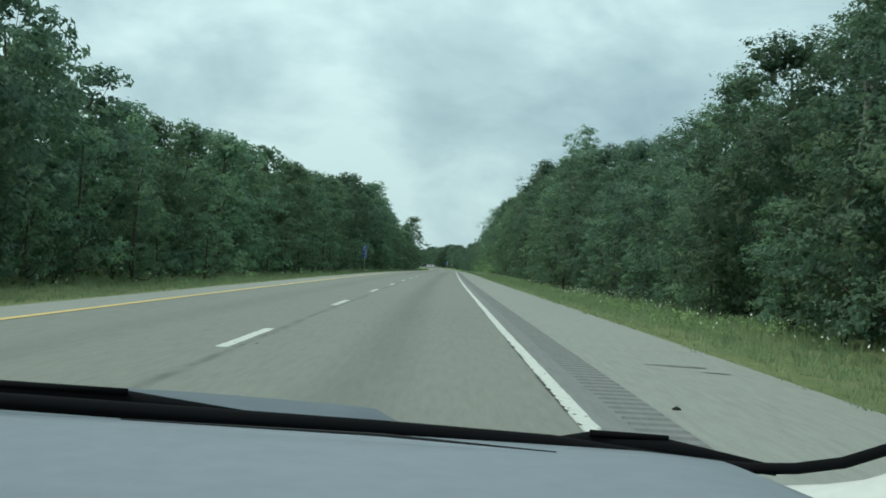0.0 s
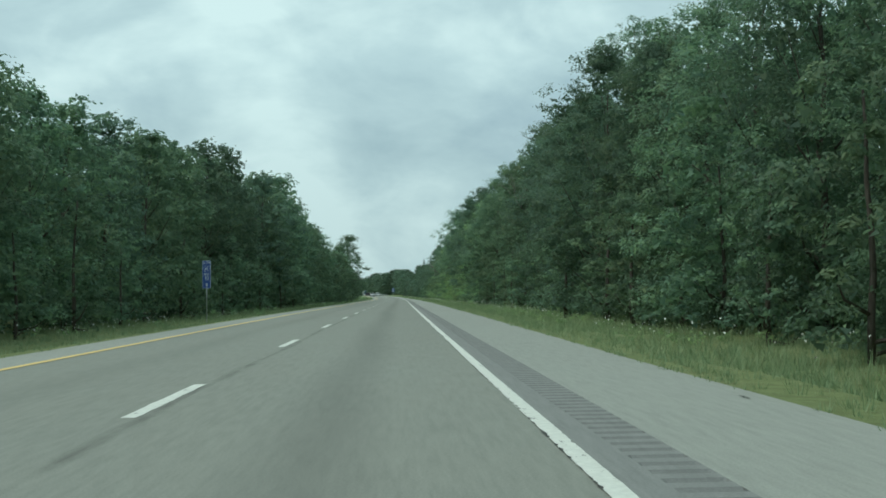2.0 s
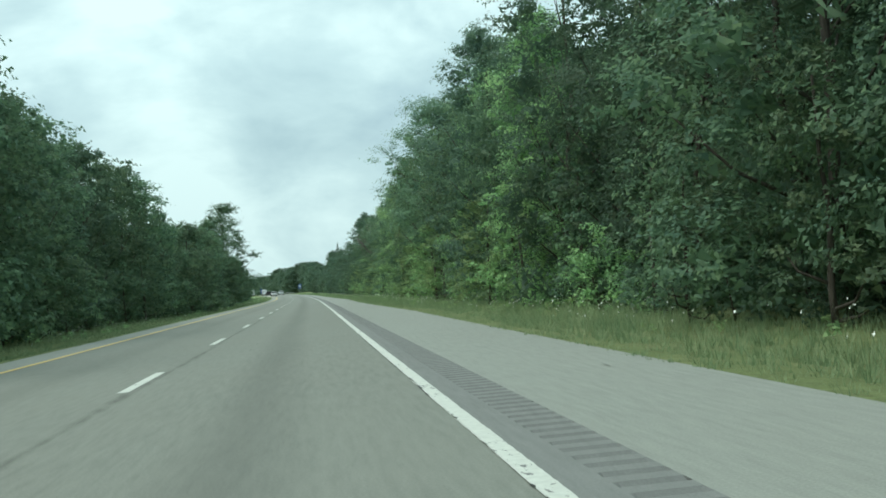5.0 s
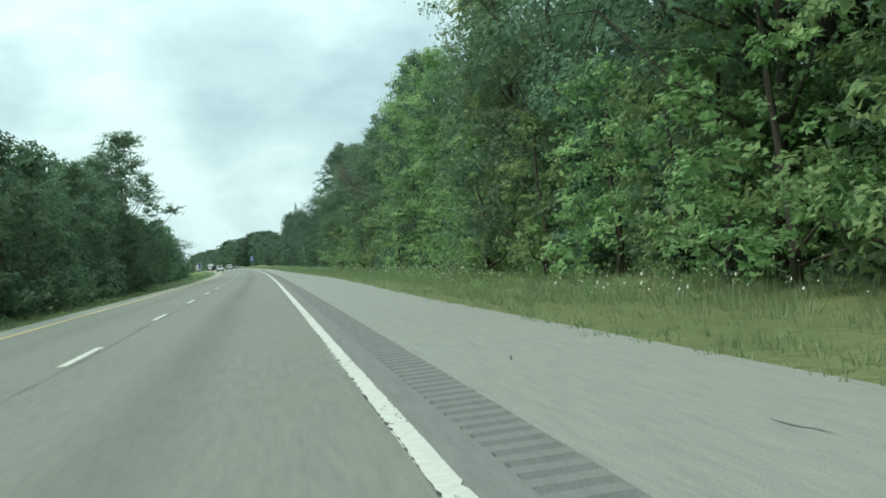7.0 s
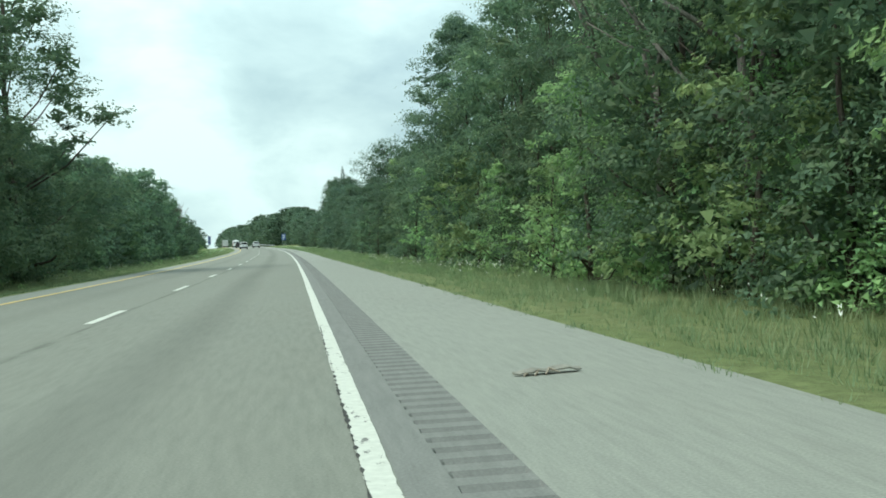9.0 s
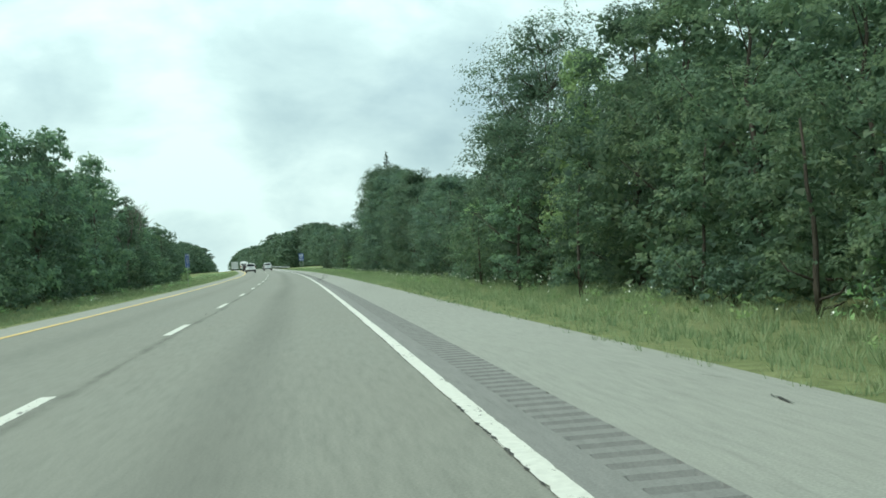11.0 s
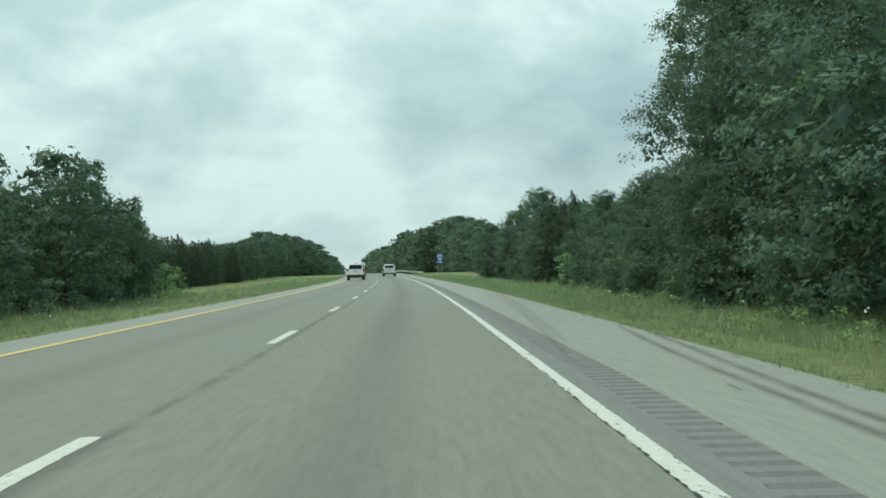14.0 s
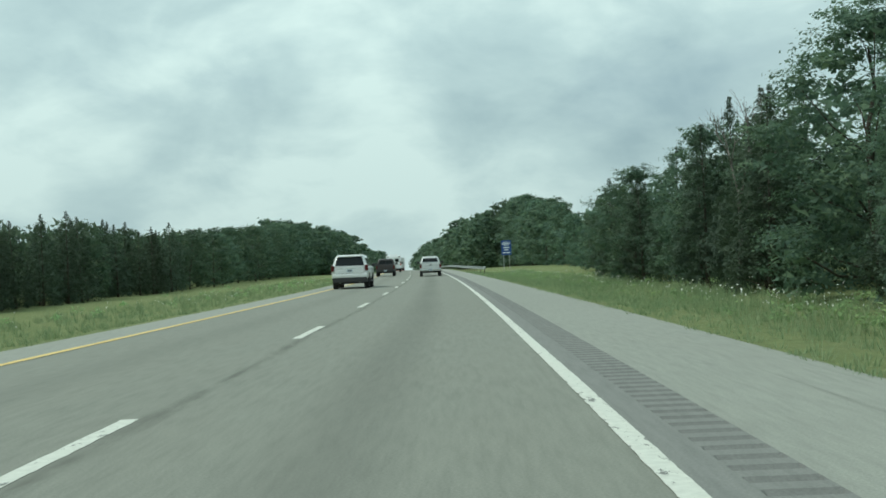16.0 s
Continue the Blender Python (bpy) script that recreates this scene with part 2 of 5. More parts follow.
def bark(name, color):
    m, nt, b = mat(name)
    c = coords(nt)
    n1 = noise_of(nt, c, 5, 6, (3, 3, 0.5))
    nt.links.new(ramp_of(nt, n1, [(0.3, tuple(v * 0.55 for v in color)), (0.7, tuple(v * 1.3 for v in color))]), b.inputs["Base Color"])
    b.inputs["Roughness"].default_value = 0.95
    bump_of(nt, b, n1, 0.9, 0.05)
    return m


BARK, DEADWOOD = bark("grey_brown_bark", (0.085, 0.072, 0.058)), bark("bare_grey_wood", (0.2, 0.185, 0.165))


# ---- mesh helpers ----
def mesh_of(name, verts, faces, material=None, smooth=False, uvs=None):
    me = bpy.data.meshes.new(name)
    me.from_pydata([tuple(v) for v in verts], [], [tuple(f) for f in faces])
    if uvs is not None:
        lay = me.uv_layers.new(name="UVMap")
        idx = np.empty(len(me.loops), dtype=np.int32)
        me.loops.foreach_get("vertex_index", idx)
        lay.data.foreach_set("uv", np.asarray(uvs, np.float32)[idx].ravel())
    if material:
        me.materials.append(material)
    if smooth:
        me.shade_smooth()
    me.update()
    return me


def part(name, data, material, parent, label=""):
    """Links a bmesh or a mesh as one object under a thing or a part."""
    if isinstance(data, bmesh.types.BMesh):
        me = bpy.data.meshes.new(name)
        data.to_mesh(me)
        data.free()
        data = me
    if material and not data.materials:
        data.materials.append(material)
    ob = new(name, data)
    ob.parent = parent
    return tagged(ob, label) if label else ob


def thing(name, label, category, m=None, group="", kind=""):
    ob = tagged(new(name), label, category, group, kind)
    if m is not None:
        ob.matrix_basis = m
    return ob


def ribbon(s_vals, lats, zs):
    """Verts, faces and uvs of a strip along the road; lats and zs per s row (arrays rows x cols) or one row for all."""
    s_vals = np.asarray(s_vals, float)
    lats, zs = np.atleast_2d(np.asarray(lats, float)), np.atleast_2d(np.asarray(zs, float))
    n, k = len(s_vals), lats.shape[1]
    lats, zs = np.broadcast_to(lats, (n, k)), np.broadcast_to(zs, (n, k))
    ss = np.repeat(s_vals[:, None], k, 1)
    v = at(ss, lats, zs).reshape(-1, 3)
    i = np.arange(n - 1)[:, None] * k + np.arange(k - 1)[None]
    f = np.stack([i, i + 1, i + k + 1, i + k], -1).reshape(-1, 4)
    return v, f, np.stack([lats, ss], -1).reshape(-1, 2)


def strip(name, s_vals, lats, zs, material, parent=None, label="", category="", kind="structure"):
    v, f, uv = ribbon(s_vals, lats, zs)
    me = mesh_of(name, v, f, material, uvs=uv)
    if parent:
        return part(name, me, None, parent, label)
    return tagged(new(name, me), label, category, "", kind)


def film_strip(name, ss, lat, w, material, label):
    """A soft stain lying on the pavement along (ss, lat), w metres to each side."""
    lat, w = np.asarray(lat, float), np.asarray(w, float) + 0 * np.asarray(lat, float)
    z = np.interp(lat, [3.79, 4.5, 5.4, 6.3], [0, -0.002, -0.006, -0.012]) + 0.003
    v, f, _ = ribbon(ss, np.stack([lat - w, lat + w], 1), np.stack([z, z], 1))
    uv = np.stack([np.tile([0.0, 1.0], len(ss)), np.repeat(ss, 2)], 1)
    return part(name, mesh_of(name, v, f, material, uvs=uv), None, road, label)


def soft_box(x0, x1, y0, y1, z0, z1, r=0.02, seg=2):
    bm = bmesh.new()
    bmesh.ops.create_cube(bm, size=1)
    bmesh.ops.scale(bm, vec=(x1 - x0, y1 - y0, z1 - z0), verts=bm.verts)
    bmesh.ops.translate(bm, vec=((x0 + x1) / 2, (y0 + y1) / 2, (z0 + z1) / 2), verts=bm.verts)
    if r > 0:
        bmesh.ops.bevel(bm, geom=bm.edges[:], offset=r, segments=seg, affect="EDGES", profile=0.6)
    return bm


def tube(pts, radii, sides=6):
    """Verts and faces of a tapered tube through pts."""
    pts = [Vector(p) for p in pts]
    vs, fs = [], []
    for i, p in enumerate(pts):
        d = (pts[min(i + 1, len(pts) - 1)] - pts[max(i - 1, 0)]).normalized()
        a = d.cross(Vector((0.31, 0.95, 0.05)) if abs(d.y) < 0.9 else Vector((1, 0, 0))).normalized()
        b = d.cross(a)
        for k in range(sides):
            w = 2 * math.pi * k / sides
            vs.append(p + (a * math.cos(w) + b * math.sin(w)) * radii[i])
    for i in range(len(pts) - 1):
        for k in range(sides):
            q = (k + 1) % sides
            fs.append((i * sides + k, i * sides + q, (i + 1) * sides + q, (i + 1) * sides + k))
    fs.append(tuple(range(sides))[::-1])
    fs.append(tuple((len(pts) - 1) * sides + k for k in range(sides)))
    return vs, fs


def joined(pieces):
    vs, fs = [], []
    for v, f in pieces:
        o = len(vs)
        vs += list(v)
        fs += [tuple(i + o for i in q) for q in f]
    return vs, fs


# ---- ground, road ----
S_ROAD = np.concatenate([np.arange(-380, 700, 4.0), np.arange(700, 2560, 20.0)])
road = strip("road", S_ROAD, [-3.78, -1.9, 0, 1.9, 3.79], [-0.004, 0, 0, 0, -0.002], ROAD, label="worn grey two-lane highway pavement with a dark oil streak", category="road")
EDGE_S, EDGE = [-60, 20, 50, 80, 110, 180, 200, 215, 240, 258, 272, 290, 340, 362, 440, 480, 520, 700], [6.6, 6.62, 6.53, 6.34, 6.47, 6.72, 6.88, 6.62, 6.46, 6.7, 6.82, 6.7, 6.35, 6.28, 6.3, 6.36, 6.3, 6.3]


def verge(s):
    """Where the right shoulder ends and the grass begins."""
    return np.interp(s, EDGE_S, EDGE)


strip("shoulder_paved", S_ROAD, np.stack([0 * S_ROAD + 4.50, 0 * S_ROAD + 5.4, verge(S_ROAD) - 0.12, verge(S_ROAD) + 0.04, verge(S_ROAD) + 0.06], 1), [-0.002, -0.006, -0.012, -0.02, -0.2], SHOULDER, label="wide pale asphalt shoulder beside the lanes", category="road shoulder")
def build_ground():
    s = np.concatenate([np.arange(-380, 700, 6.0), np.arange(700, 2590, 30.0)])
    lat = np.array([-1500, -500, -150, -60, -30, -20, -14, -10, -7.5, -6, -5.2, -4.95, -4.8, 6.2, 6.45, 6.9, 7.6, 8.8, 10.5, 12.5, 16, 22, 32, 60, 150, 500, 1500.0])
    z = np.array([-1, -1, -0.6, -0.35, -0.3, -0.3, -0.3, -0.35, -0.3, -0.12, -0.03, -0.02, -0.3, -0.3, -0.02, -0.04, -0.12, -0.28, -0.38, -0.3, -0.2, -0.1, 0, 0, -0.5, -1, -1.0])
    rng = np.random.default_rng(5)
    zz = z[None] + np.where((np.abs(lat) > 7)[None], rng.normal(0, 0.04, (len(s), len(lat))), 0)
    ll = lat[None] + np.where((np.abs(lat + 4.95) < 0.01) | (np.abs(lat - 6.45) < 0.01), 1, 0)[None] * rng.normal(0, 0.05, (len(s), 1))
    ll = ll + np.where((lat > 6) & (lat < 9), 1, 0)[None] * (verge(s) - 6.45)[:, None]
    strip("ground", s, ll, zz, SOIL, label="grassy roadside ground reaching out under the woods", category="ground")


build_ground()
strip("shoulder_inner", S_ROAD, [-5.02, -5.0, -4.4, -3.78], [-0.2, -0.02, -0.01, -0.004], SHOULDER, label="narrow pale paved shoulder beside the yellow line", category="road shoulder")


def build_markings():
    rng = np.random.default_rng(11)
    # paved band with milled rumble grooves between edge line and shoulder
    for a, b in ((3.79, 4.04), (4.44, 4.50)):
        strip("asphalt_band", np.arange(-380, 1000, 4.0), [a, b], [-0.002, -0.002], BAND if a < 4 else SHOULDER, road, "grey asphalt band beside the edge line")
    s0, s1 = -30.0, 640.0
    n = int((s1 - s0) / 0.29)
    base = s0 + np.arange(n) * 0.29
    ss = np.stack([base, base + 0.12, base + 0.14, base + 0.19, base + 0.24, base + 0.265], 1).ravel()
    zz = np.tile([-0.002, -0.002, -0.012, -0.024, -0.012, -0.002], n)
    v, f, uv = ribbon(ss, np.tile([4.04, 4.06, 4.42, 4.44], (len(ss), 1)) + np.repeat(rng.normal(0, 0.008, (n, 4)), 6, 0) * (0, 1, 1, 0), np.stack([zz * 0 - 0.002, zz, zz, zz * 0 - 0.002], 1))
    me = mesh_of("rumble_strip", v, f, BAND, uvs=uv)
    me.materials.append(GROOVE)
    row = np.arange(len(f)) // 3
    me.polygons.foreach_set("material_index", ((row % 6 >= 1) & (row % 6 <= 4)).astype(np.int32))
    part("rumble_strip", me, None, road, "milled rumble strip of short dark cross grooves")
    strip("asphalt_band", np.arange(-380, -29, 4.0), [4.04, 4.44], [-0.002, -0.002], BAND, road)
    strip("asphalt_band", np.arange(640, 1000, 4.0), [4.04, 4.44], [-0.002, -0.002], BAND, road)
    # edge lines with ragged sides
    for name, mid, w, m, lab in (("edge_line_white", 3.708, 0.15, WHITE_LINE, "worn ragged white edge line"), ("edge_line_yellow", -3.66, 0.16, YELLOW_LINE, "yellow median edge line")):
        ss = np.concatenate([np.arange(-10, 560, 0.09), np.arange(560, 1300, 4.0)])
        chip = np.where(rng.random((len(ss), 2)) < 0.06, rng.uniform(0.006, 0.02, (len(ss), 2)), 0) * (1, -1)
        rag = rng.normal(0, 0.0022, (len(ss), 2)) + chip + (np.interp(ss, np.arange(-60, 1300, 3.0), rng.normal(0, 0.002, 454)))[:, None]
        strip(name, ss, np.stack([mid - w / 2 + rag[:, 0], mid + w / 2 + rag[:, 1]], 1), 0.004, m, road, lab)
    # broken lane line
    length, period = 3.4, 12.192
    for k in range(-2, 70):
        a = 11.64 + k * period
        ss = np.linspace(a, a + length, 30)
        rag = rng.normal(0, 0.004, (30, 2))
        strip("lane_dash", ss, np.stack([-0.075 + rag[:, 0], 0.075 + rag[:, 1]], 1), 0.004, WHITE_LINE, road)
    # ragged crack along the white line's inner side, in stretches
    for a, b in ((-20, 34), (36, 60), (64, 104), (108, 140), (150, 196), (200, 240), (262, 290), (330, 352), (354, 400), (410, 466)):
        ss = np.arange(a, b, 0.07)
        grid = np.arange(a, b + 3, 1.3)
        w = np.where(rng.random(len(ss)) < 0.3 * np.interp(ss, grid, rng.random(len(grid)) ** 1.5 * 2), rng.uniform(0.007, 0.023, len(ss)) * (1.6 if a < 40 else 1), 0.0012)
        lat = 3.636 + np.interp(ss, np.arange(a, b + 2, 1.0), rng.normal(0, 0.006, len(np.arange(a, b + 2, 1.0))))
        strip("edge_crack", ss, np.stack([lat - w * 0.7, lat + w], 1), 0.0055, CRACK, road, "ragged open crack along the edge line")
    # dark stained joint next to the lane line
    for a, b in ((-30, 90), (90, 205), (205, 318), (318, 420), (420, 640)):
        ss = np.arange(a, b + 0.1, 0.5)
        lat = 0.15 + np.interp(ss, np.arange(-30, 650, 5.0), np.sin(np.arange(136) * 1.7) * 0.035)
        film_strip("pavement_joint", ss, lat, (0.09 if a < 318 else 0.11) * (1 + 0.3 * np.sin(ss * 0.9)), JOINT, "dark stained joint between the lanes")
    for s, lat, l, w in ((360.9, -0.03, 0.6, 0.06), (361.1, 0.2, 0.8, 0.06), (380.4, 0.2, 0.9, 0.08), (371.2, 0.13, 1.1, 0.09), (409.0, 0.17, 1.0, 0.07), (410.2, 0.14, 0.7, 0.05), (411.3, 0.16, 0.8, 0.06), (414.9, 0.16, 0.6, 0.07), (413.9, 0.2, 0.7, 0.05),
                         (462.1, 0.12, 0.8, 0.08), (459.5, 0.17, 0.5, 0.05), (446.0, 0.16, 0.6, 0.05), (12.2, 0.3, 0.3, 0.03), (42.3, 1.13, 0.35, 0.03), (180.4, 1.2, 0.35, 0.03), (178.0, 1.19, 0.4, 0.03), (253.1, 2.6, 0.35, 0.025), (259.8, 2.5, 0.2, 0.02), (102.1, 1.11, 0.3, 0.025), (106.1, 1.1, 0.25, 0.02)):
        ss = np.linspace(s, s + l, 12)
        env = np.sin(np.linspace(0.05, math.pi - 0.05, 12)) * w * 0.6
        strip("pavement_spall", ss, np.stack([lat - env * rng.uniform(0.5, 1.1, 12), lat + env * rng.uniform(0.4, 1.1, 12)], 1), 0.0045, CRACK, road, "dark broken patch in the pavement")
    # tyre marks that swing off the lane onto the shoulder
    for pts, w in ((((403, 3.86), (408, 4.2), (413, 4.62), (419, 4.9), (425, 5.2), (431, 5.38), (436, 5.66), (443, 6.3)), 0.11), (((404, 4.02), (409, 4.35), (413.5, 4.78), (418, 5.1), (421.5, 5.33), (431.5, 5.68), (437, 6.13), (443, 6.5)), 0.11),
                   (((434, 4.1), (440, 4.56), (448, 5.05), (458, 5.58), (471, 6.3)), 0.12), (((437, 4.5), (443, 4.92), (447, 5.17), (456.5, 5.72), (470, 6.45)), 0.12),
                   (((459, 5.4), (465, 5.58), (473, 5.9)), 0.09), (((477, 5.44), (484, 5.54), (493, 5.6)), 0.09)):
        ps, pl = np.array(pts).T
        ss = np.arange(ps[0], ps[-1], 0.5)
        lat = np.convolve(np.pad(np.interp(ss, ps, pl), 4, "edge"), np.ones(9) / 9, "valid")
        film_strip("tyre_mark", ss, lat, w * np.clip((ss - ss[0]) / 4, 0.1, 1) * np.clip((ss[-1] - ss) / 4, 0.1, 1), SKID if ps[0] < 430 else SKID_FAINT, "dark rubber tyre mark sweeping over the shoulder")
    # twigs of dirt and short cracks on the shoulder
    for k in range(70):
        s, lat = rng.uniform(2, 540), rng.uniform(4.6, 6.3)
        l, d = rng.uniform(0.12, 0.6), rng.normal(0, 0.12)
        ss = np.linspace(s, s + l, 7)
        mid_l = lat + np.linspace(0, d, 7) + rng.normal(0, 0.008, 7)
        w = rng.uniform(0.005, 0.014) * np.sin(np.linspace(0.2, 2.9, 7))
        strip("shoulder_crack", ss, np.stack([mid_l - w, mid_l + w], 1), 0.001, CRACK if k % 3 == 0 else SMEAR, road)
    for s0, a, b, d in ((12.3, 5.2, 6.1, 0.24), (11.7, 5.75, 6.15, 0.12), (85.0, 5.16, 5.58, 0.14), (107.6, 5.38, 5.71, 0.16), (377.5, 5.2, 5.85, 0.34), (94.8, 5.55, 5.72, 0.1), (195.9, 5.58, 5.74, 0.1), (211.8, 5.88, 6.04, 0.12), (254.2, 5.98, 6.08, 0.5)):
        ss = np.linspace(s0, s0 + d, 9)
        env = np.sin(np.linspace(0.25, 2.9, 9))
        mid_l = (a + b) / 2 - np.linspace(-0.05, 0.12, 9)
        strip("shoulder_smear", ss, np.stack([mid_l - (b - a) / 2 * env * rng.uniform(0.8, 1, 9), mid_l + (b - a) / 2 * env * rng.uniform(0.8, 1, 9)], 1), -0.001, SMEAR, road, "dark smear across the shoulder")


build_markings()


# ---- trees ----
def leaf_cloud(centres, radii, per, size, rng):
    """Small leaves scattered round clump centres: verts and faces."""
    n = len(centres) * per
    c, r = np.repeat(centres, per, 0), np.repeat(radii, per)
    d = rng.normal(0, 1, (n, 3))
    d /= np.linalg.norm(d, axis=1)[:, None]
    d[:, 2] *= 0.62
    p = c + d * (r * rng.uniform(0.35, 1.05, n))[:, None]
    up = d * 0.6 + rng.normal(0, 0.5, (n, 3)) + np.array([0, 0, 0.7])
    up /= np.linalg.norm(up, axis=1)[:, None]
    a = np.cross(up, rng.normal(0, 1, (n, 3)))
    a /= np.linalg.norm(a, axis=1)[:, None]
    a[:, 2] -= 0.2
    sz = size * rng.uniform(0.55, 1.25, n)[:, None]
    a, b = a * sz, np.cross(up, a) * sz * 0.56
    v = np.stack([p - a, p + a * 0.5 + b, p + a * 0.6 - b], 1).reshape(-1, 3)
    return v, np.arange(3 * n).reshape(-1, 3)


def fast_mesh(name, v, f, material):
    me = bpy.data.meshes.new(name)
    k = f.shape[1]
    me.vertices.add(len(v))
    me.vertices.foreach_set("co", np.asarray(v, np.float32).ravel())
    me.loops.add(f.size)
    me.loops.foreach_set("vertex_index", f.astype(np.int32).ravel())
    me.polygons.add(len(f))
    me.polygons.foreach_set("loop_start", np.arange(0, f.size, k, dtype=np.int32))
    me.polygons.foreach_set("loop_total", np.full(len(f), k, dtype=np.int32))
    me.update(calc_edges=True)
    me.materials.append(material)
    return me


def crown_mesh(lobes, sizes, n, leaf, rng, fill=56, lift=0.45, flat=0.82, core=0.55):
    """A crown of leafy lobes: tufts of small leaves on each lobe's outer shell, coarse shaded leaves inside."""
    lobes, sizes = np.asarray(lobes, float), np.asarray(sizes, float)
    # the open, road-facing side carries more leaves
    mid_c = lobes.mean(0)
    face = ((lobes - mid_c) @ np.array([-0.707, -0.707, 0.25])) / (np.abs(lobes - mid_c).max() + 0.1)
    w = sizes ** 2 * np.clip(1 + 1.0 * face, 0.3, 1.9)
    per = np.maximum(40, n * w / w.sum()).astype(int)
    vs, fs, o = [], [], 0
    for c, r, m in zip(lobes, sizes, per):
        k = max(9, int(r * 13))
        td = rng.normal(0, 1, (k, 3))
        td /= np.linalg.norm(td, axis=1)[:, None]
        td[:, 2] = np.where(td[:, 2] < -0.45, -td[:, 2], td[:, 2])
        reach = rng.uniform(0.72, 1.14, k) * r
        tr = rng.uniform(0.16, 0.34, k) * r
        j = rng.integers(k, size=m)
        p = td[j] * reach[j, None] + rng.normal(0, 0.62, (m, 3)) * tr[j, None] * (1, 1, 0.7)
        p[:, 2] *= flat
        out = p / (np.linalg.norm(p, axis=1)[:, None] + 1e-6)
        up = out * 0.9 + (0, 0, lift) + rng.normal(0, 0.42, (m, 3))
        up /= np.linalg.norm(up, axis=1)[:, None]
        a = np.cross(up, rng.normal(0, 1, (m, 3)))
        a /= np.linalg.norm(a, axis=1)[:, None]
        b = np.cross(up, a)
        sz = leaf * rng.uniform(0.6, 1.25, m)[:, None]
        p = p + c
        vs.append(np.stack([p - a * sz, p + a * sz * 0.45 + b * sz * 0.62, p + a * sz * 0.75 - b * sz * 0.5], 1).reshape(-1, 3))
        # inner leaves in the lobe's own shade
        q = rng.normal(0, 1, (fill, 3))
        q = q / np.linalg.norm(q, axis=1)[:, None] * (r * core * rng.random(fill) ** 0.4)[:, None] * (1, 1, flat) + c
        a, b = np.clip(rng.normal(0, 1, (2, fill, 3)), -1.1, 1.1) * min(0.13, r * 0.13)
        vs.append(np.stack([q - a, q + b, q + a * 0.6 - b], 1).reshape(-1, 3))
    v = np.concatenate(vs)
    return v, np.arange(len(v)).reshape(-1, 3)


def broadleaf(seed, h, spread, n, leaf, low=0.1, lobes=30, open_up=0.0, fill=56):
    """Trunk and crown of a broadleaf tree h metres high: limbs, and lobes of foliage on an uneven outline."""
    rng = np.random.default_rng(seed)
    bend = rng.normal(0, 0.035, (7, 2)).cumsum(0) * h * 0.3
    zs = np.linspace(0, h * 0.86, 7)
    spine = np.stack([bend[:, 0], bend[:, 1], zs], 1)
    r0 = 0.0085 * h + 0.04
    pieces = [tube(spine, np.linspace(r0, 0.03, 7), 6)]
    cs, rs = [], []
    for k in range(lobes):
        u = (k + rng.uniform(0.2, 0.8)) / lobes
        t = low + (1 - low) * u ** 1.05
        az = k * 2.4 + rng.uniform(-0.5, 0.5)
        prof = math.sin(math.pi * min(1.0, 0.2 + 0.78 * u) ** 0.85) ** 0.55
        size = spread * rng.uniform(0.3, 0.52) * (0.62 + 0.38 * prof)
        rad = max(0.0, spread * prof * rng.uniform(0.62, 1.15) - size * 0.55)
        p0 = np.array([np.interp(t * h * 0.8, zs, spine[:, i]) for i in range(3)])
        c = p0 + (rad * math.cos(az), rad * math.sin(az), 0)
        c[2] = min(t * h, h - size * 0.75) + rng.uniform(-0.2, 0.2)
        c[2] = max(c[2], size * 0.45)
        if rng.random() < open_up and u > 0.15:
            size *= 0.6
        cs.append(c)
        rs.append(size)
        if k % 2 == 0 and (h > 6 or k < 6):
            rr = r0 * (1 - t) * 0.4 + 0.018
            b0 = np.array([np.interp(t * h * 0.8 - min(p0[2] * 0.5, rad * 0.5), zs, spine[:, i]) for i in range(3)])
            m = b0 * 0.45 + c * 0.55 - (0, 0, 0.12 * rad) + rng.normal(0, 0.06, 3)
            pieces.append(tube([b0, m, c], [rr, rr * 0.65, 0.012], 5))
    if open_up > 0.3 and h > 6:
        for k, (c, size) in enumerate(zip(cs, rs)):
            if k % 2:
                near = spine[np.argmin(np.abs(spine[:, 2] - max(0, c[2] - 1.2)))]
                pieces.append(tube([near, near * 0.4 + c * 0.6 - (0, 0, 0.15), c], [0.06, 0.035, 0.014], 5))
            for _ in range(5):
                d = rng.normal(0, 1, 3)
                d = d / np.linalg.norm(d) * size * 0.9
                pieces.append(tube([c, c + d * 0.55 + (0, 0, 0.1), c + d], [0.016, 0.011, 0.006], 3))
    return joined(pieces), crown_mesh(cs, rs, n, leaf, rng, fill)


